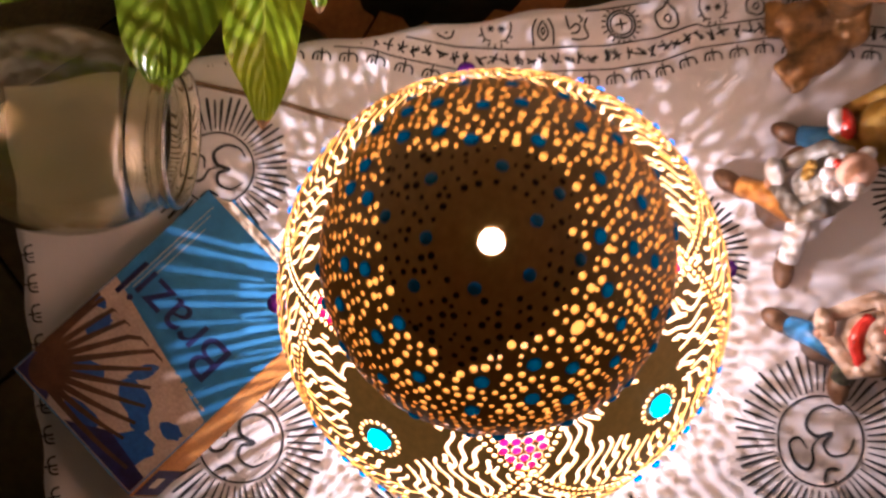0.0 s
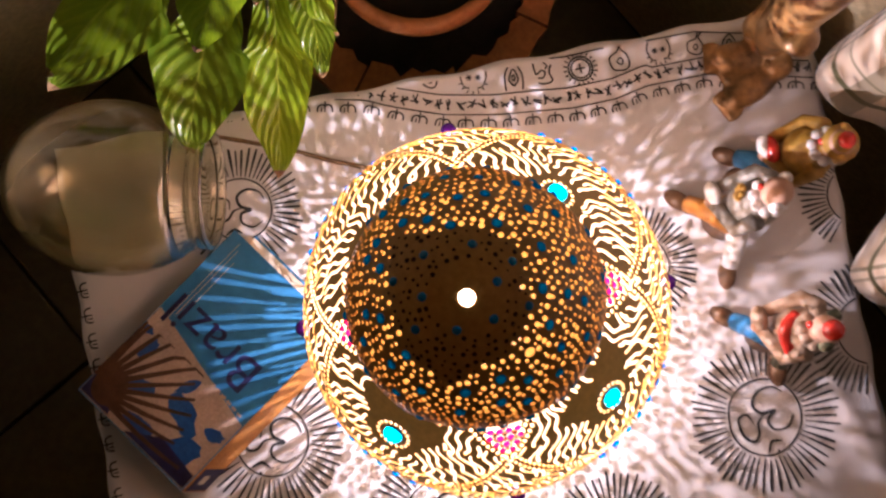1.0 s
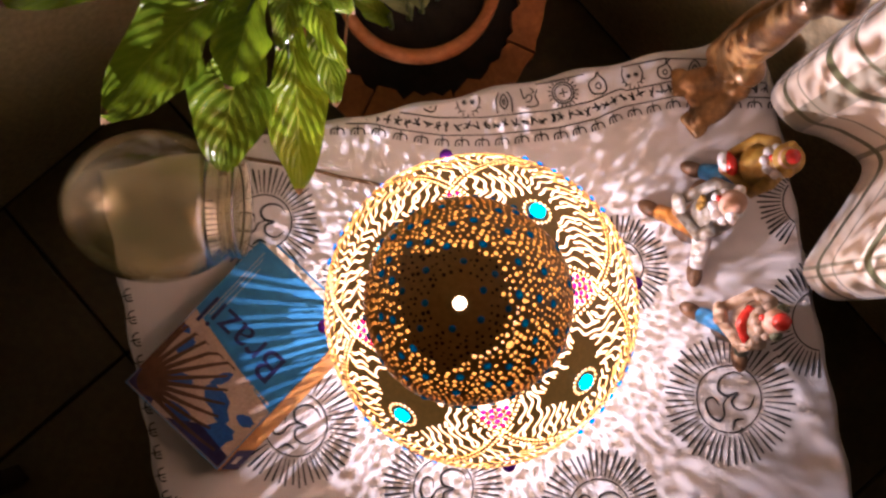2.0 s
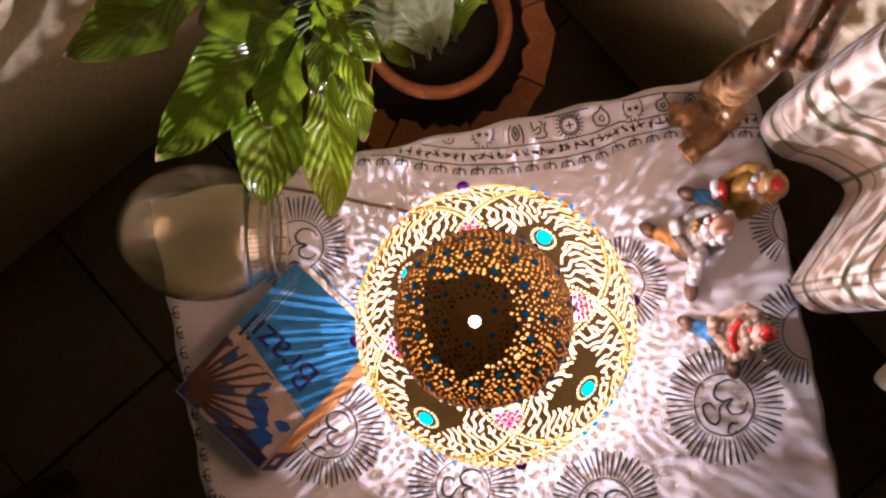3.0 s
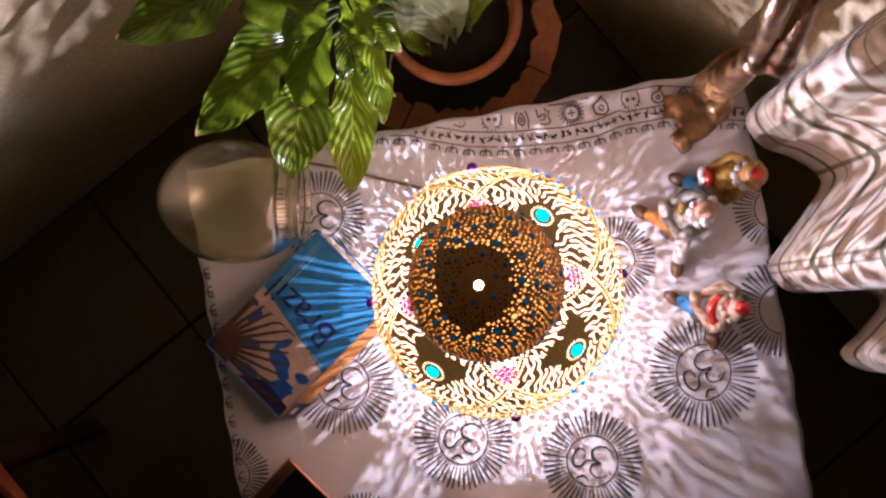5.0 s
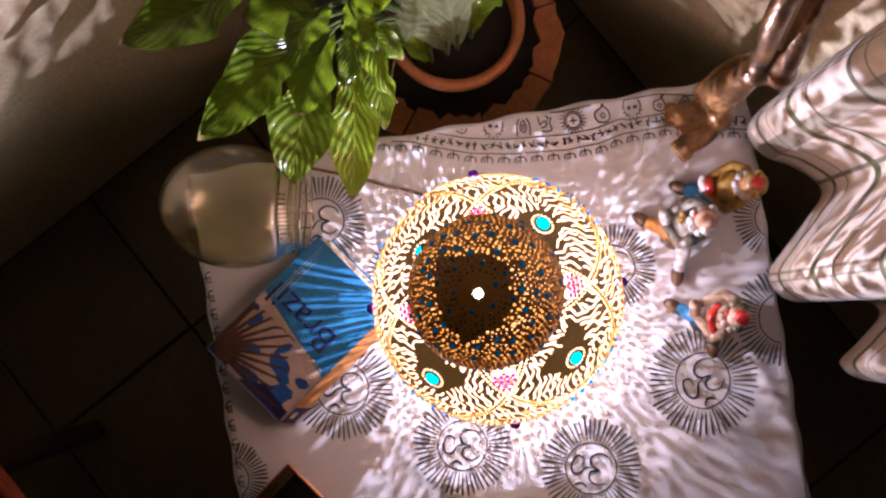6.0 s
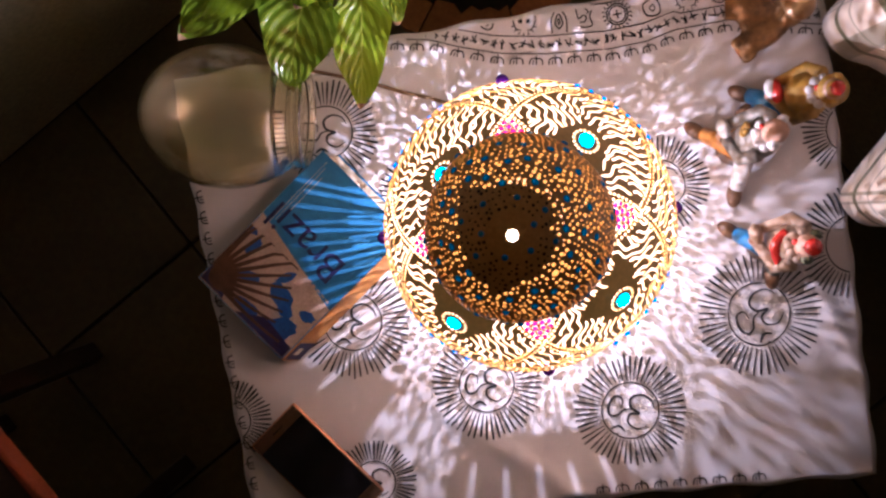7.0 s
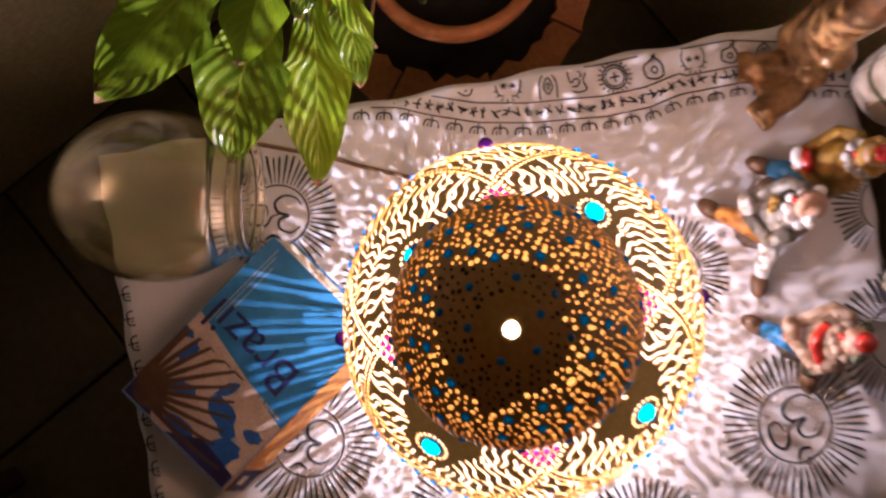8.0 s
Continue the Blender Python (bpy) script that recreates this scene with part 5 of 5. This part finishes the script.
def planter():
    stand = empty("plant_stand", (POT[0], POT[1], 0), "round clay stand with a cracked terracotta top of fitted pieces", "plant stand")
    bm = bmesh.new()
    lathe(bm, ((0.0, 0.0), (0.13, 0.0), (0.13, 0.03), (0.10, 0.06), (0.10, 0.29), (0.14, 0.325), (0.14, 0.335), (0.0, 0.335)), 40)
    part("base", bm, MAT["terracotta"], stand)
    # the black shade between pot and clay pieces, put in as a dark disc
    bm = bmesh.new()
    lathe(bm, ((0.0, 0.338), (0.128, 0.338), (0.130, 0.3355)), 40)
    part("shade_disc", bm, MAT["soil"], stand, "dark disc standing for the shade under the pot")
    rnd = random.Random(5)
    count = 8
    for k in range(count):
        a0, a1 = 2 * math.pi * k / count + 0.12, 2 * math.pi * (k + 1) / count + 0.10
        bm = bmesh.new()
        inner, outer = [], []
        for j in range(9):
            a = a0 + (a1 - a0) * j / 8
            far = 0.150 + 0.022 * (1 - abs(2 * j / 8 - 1)) * 0.2 + rnd.uniform(-0.004, 0.004)
            far *= 1.0 + 0.10 * max(0, math.cos(a - radians(235)))
            inner.append((0.118 + rnd.uniform(-0.006, 0.006), a))
            outer.append((far, a))
        tops = [[bm.verts.new((r * math.cos(a), r * math.sin(a), z)) for r, a in ring] for ring in (inner, outer) for z in (0.335, 0.352)]
        lo_i, hi_i, lo_o, hi_o = tops
        for j in range(8):
            bm.faces.new((hi_i[j], hi_o[j], hi_o[j + 1], hi_i[j + 1]))
            bm.faces.new((lo_o[j], hi_o[j], hi_o[j + 1], lo_o[j + 1]))
            bm.faces.new((lo_i[j], hi_i[j], hi_i[j + 1], lo_i[j + 1]))
            bm.faces.new((lo_i[j], lo_o[j], lo_o[j + 1], lo_i[j + 1]))
        for j in (0, 8):
            bm.faces.new((lo_i[j], lo_o[j], hi_o[j], hi_i[j]))
        bmesh.ops.recalc_face_normals(bm, faces=bm.faces[:])
        part("clay_piece", bm, MAT["terracotta"], stand, smooth=False)
    plant = empty("potted_plant", (0, 0, 0), "terracotta pot with large glossy and silvery green leaves", "plant")
    bm = bmesh.new()
    lathe(bm, ((0.0, 0.339), (0.070, 0.339), (0.080, 0.395), (0.092, 0.397), (0.0945, 0.402), (0.0955, 0.418), (0.093, 0.424), (0.084, 0.424), (0.081, 0.419), (0.078, 0.385), (0.0, 0.385)), 64, 0, (*POT, 0))
    part("pot", bm, MAT["terracotta"], plant, "terracotta pot with a rolled rim")
    bm = bmesh.new()
    bmesh.ops.create_circle(bm, cap_ends=True, segments=40, radius=0.079, matrix=pose(*POT, 0.396))
    bmesh.ops.subdivide_edges(bm, edges=bm.edges[:], cuts=3, use_grid_fill=True)
    for v in bm.verts:
        v.co.z += rnd.uniform(-0.003, 0.004)
    part("soil", bm, MAT["soil"], plant)
    root = (0.015, 0.385, 0.40)
    hub = (-0.055, 0.345, 0.60)
    for i, (base, tip, width, roll, bow, mat) in enumerate((
            ((-0.072, 0.310, 0.615), (-0.114, 0.151, 0.515), 0.062, 8, 0.012, "leaf_backlit"),
            ((-0.105, 0.310, 0.600), (-0.178, 0.178, 0.556), 0.080, -10, 0.014, "leaf"),
            ((-0.100, 0.318, 0.660), (-0.253, 0.240, 0.645), 0.062, -18, 0.022, "leaf"),
            ((-0.130, 0.345, 0.625), (-0.266, 0.242, 0.600), 0.066, -30, 0.012, "leaf"),
            ((-0.150, 0.405, 0.640), (-0.322, 0.358, 0.640), 0.075, -10, 0.010, "leaf"),
            ((-0.050, 0.322, 0.600), (-0.056, 0.226, 0.530), 0.048, 30, 0.008, "leaf"),
            ((-0.045, 0.335, 0.640), (-0.040, 0.245, 0.575), 0.042, 45, 0.010, "leaf_backlit"),
            ((-0.090, 0.340, 0.670), (-0.175, 0.335, 0.690), 0.070, 0, 0.016, "leaf"),
            ((-0.060, 0.350, 0.650), (-0.020, 0.455, 0.700), 0.080, 0, 0.020, "leaf"),
            ((-0.080, 0.360, 0.660), (-0.140, 0.480, 0.690), 0.085, 0, 0.020, "leaf"),
            ((-0.085, 0.325, 0.640), (-0.150, 0.250, 0.600), 0.062, 10, 0.012, "leaf"),
            ((-0.060, 0.330, 0.660), (-0.022, 0.272, 0.640), 0.036, 20, 0.010, "leaf"),
            ((-0.070, 0.328, 0.670), (-0.085, 0.250, 0.660), 0.034, -20, 0.010, "leaf"),
            ((-0.062, 0.345, 0.680), (-0.012, 0.330, 0.690), 0.040, 15, 0.010, "leaf_backlit"),
            ((-0.080, 0.350, 0.690), (-0.120, 0.400, 0.720), 0.050, 0, 0.012, "leaf"),
            ((-0.110, 0.335, 0.640), (-0.215, 0.300, 0.655), 0.058, -22, 0.014, "leaf"),
            ((-0.085, 0.335, 0.690), (-0.130, 0.285, 0.705), 0.040, -12, 0.010, "leaf"),
            ((-0.060, 0.335, 0.690), (-0.048, 0.275, 0.690), 0.036, 18, 0.010, "leaf"),
            ((-0.055, 0.350, 0.700), (-0.005, 0.385, 0.730), 0.044, 10, 0.010, "leaf"),
            ((-0.105, 0.370, 0.690), (-0.205, 0.395, 0.715), 0.060, -6, 0.014, "leaf"))):
        leaf(plant, root, base, tip, width, roll, bow, 0.22, mat, 30 + i)
    for i, (base, tip, width, roll, mat) in enumerate((
            ((0.042, 0.330, 0.425), (-0.010, 0.420, 0.560), 0.085, 5, "leaf_silver"),
            ((0.058, 0.335, 0.425), (0.060, 0.440, 0.580), 0.080, 0, "leaf_silver"),
            ((0.080, 0.345, 0.425), (0.128, 0.430, 0.540), 0.060, -15, "leaf"),
            ((0.020, 0.325, 0.420), (-0.030, 0.350, 0.520), 0.050, 20, "leaf"))):
        leaf(plant, (base[0], base[1] + 0.01, 0.395), base, tip, width, roll, 0.012, 0.35, mat, 60 + i, back=0.5)
    bm = bmesh.new()
    tube(bm, curve_points([(0.0, 0.38, 0.40), (-0.018, 0.345, 0.47), (-0.030, 0.325, 0.45), (-0.045, 0.308, 0.37)], 8), 0.0016, 8)
    part("dry_stalk", bm, MAT["leaf_tip"], plant, "thin pale dry stalk")
    return plant


def wooden_stool():
    """Only the edge of a stool shows in the dark beside the table; its lit look is in the colours."""
    MAT["lit_red_wood"] = varied("lit_reddish_wood", (0.30, 0.06, 0.022), (0.46, 0.11, 0.045), 20, 0.5, 0.3)
    stool = empty("wooden_stool", (-0.706, -0.23, 0), "wooden stool, seat coloured as shaded and reddish edge as lit, standing on the floor", "stool", turn=27.3)
    bm = bmesh.new()
    box(bm, (0.236, 0.30, 0.025), (-0.007, 0, 0.432), 0, 0.005)
    part("seat", bm, MAT["brown_wood"], stool, smooth=False)
    # the lit edge as a brighter red strip against the darkened seat
    bm = bmesh.new()
    box(bm, (0.012, 0.30, 0.030), (0.119, 0, 0.434), 0, 0.004)
    part("lit_edge", bm, MAT["lit_red_wood"], stool, "reddish wooden edge, coloured as lit", False)
    for x in (-0.10, 0.09):
        for y in (-0.12, 0.12):
            bm = bmesh.new()
            box(bm, (0.03, 0.03, 0.4195), (x, y, 0.20975), 0, 0.003)
            part("leg", bm, MAT["brown_wood"], stool, smooth=False)

curtain()
planter()
wooden_stool()
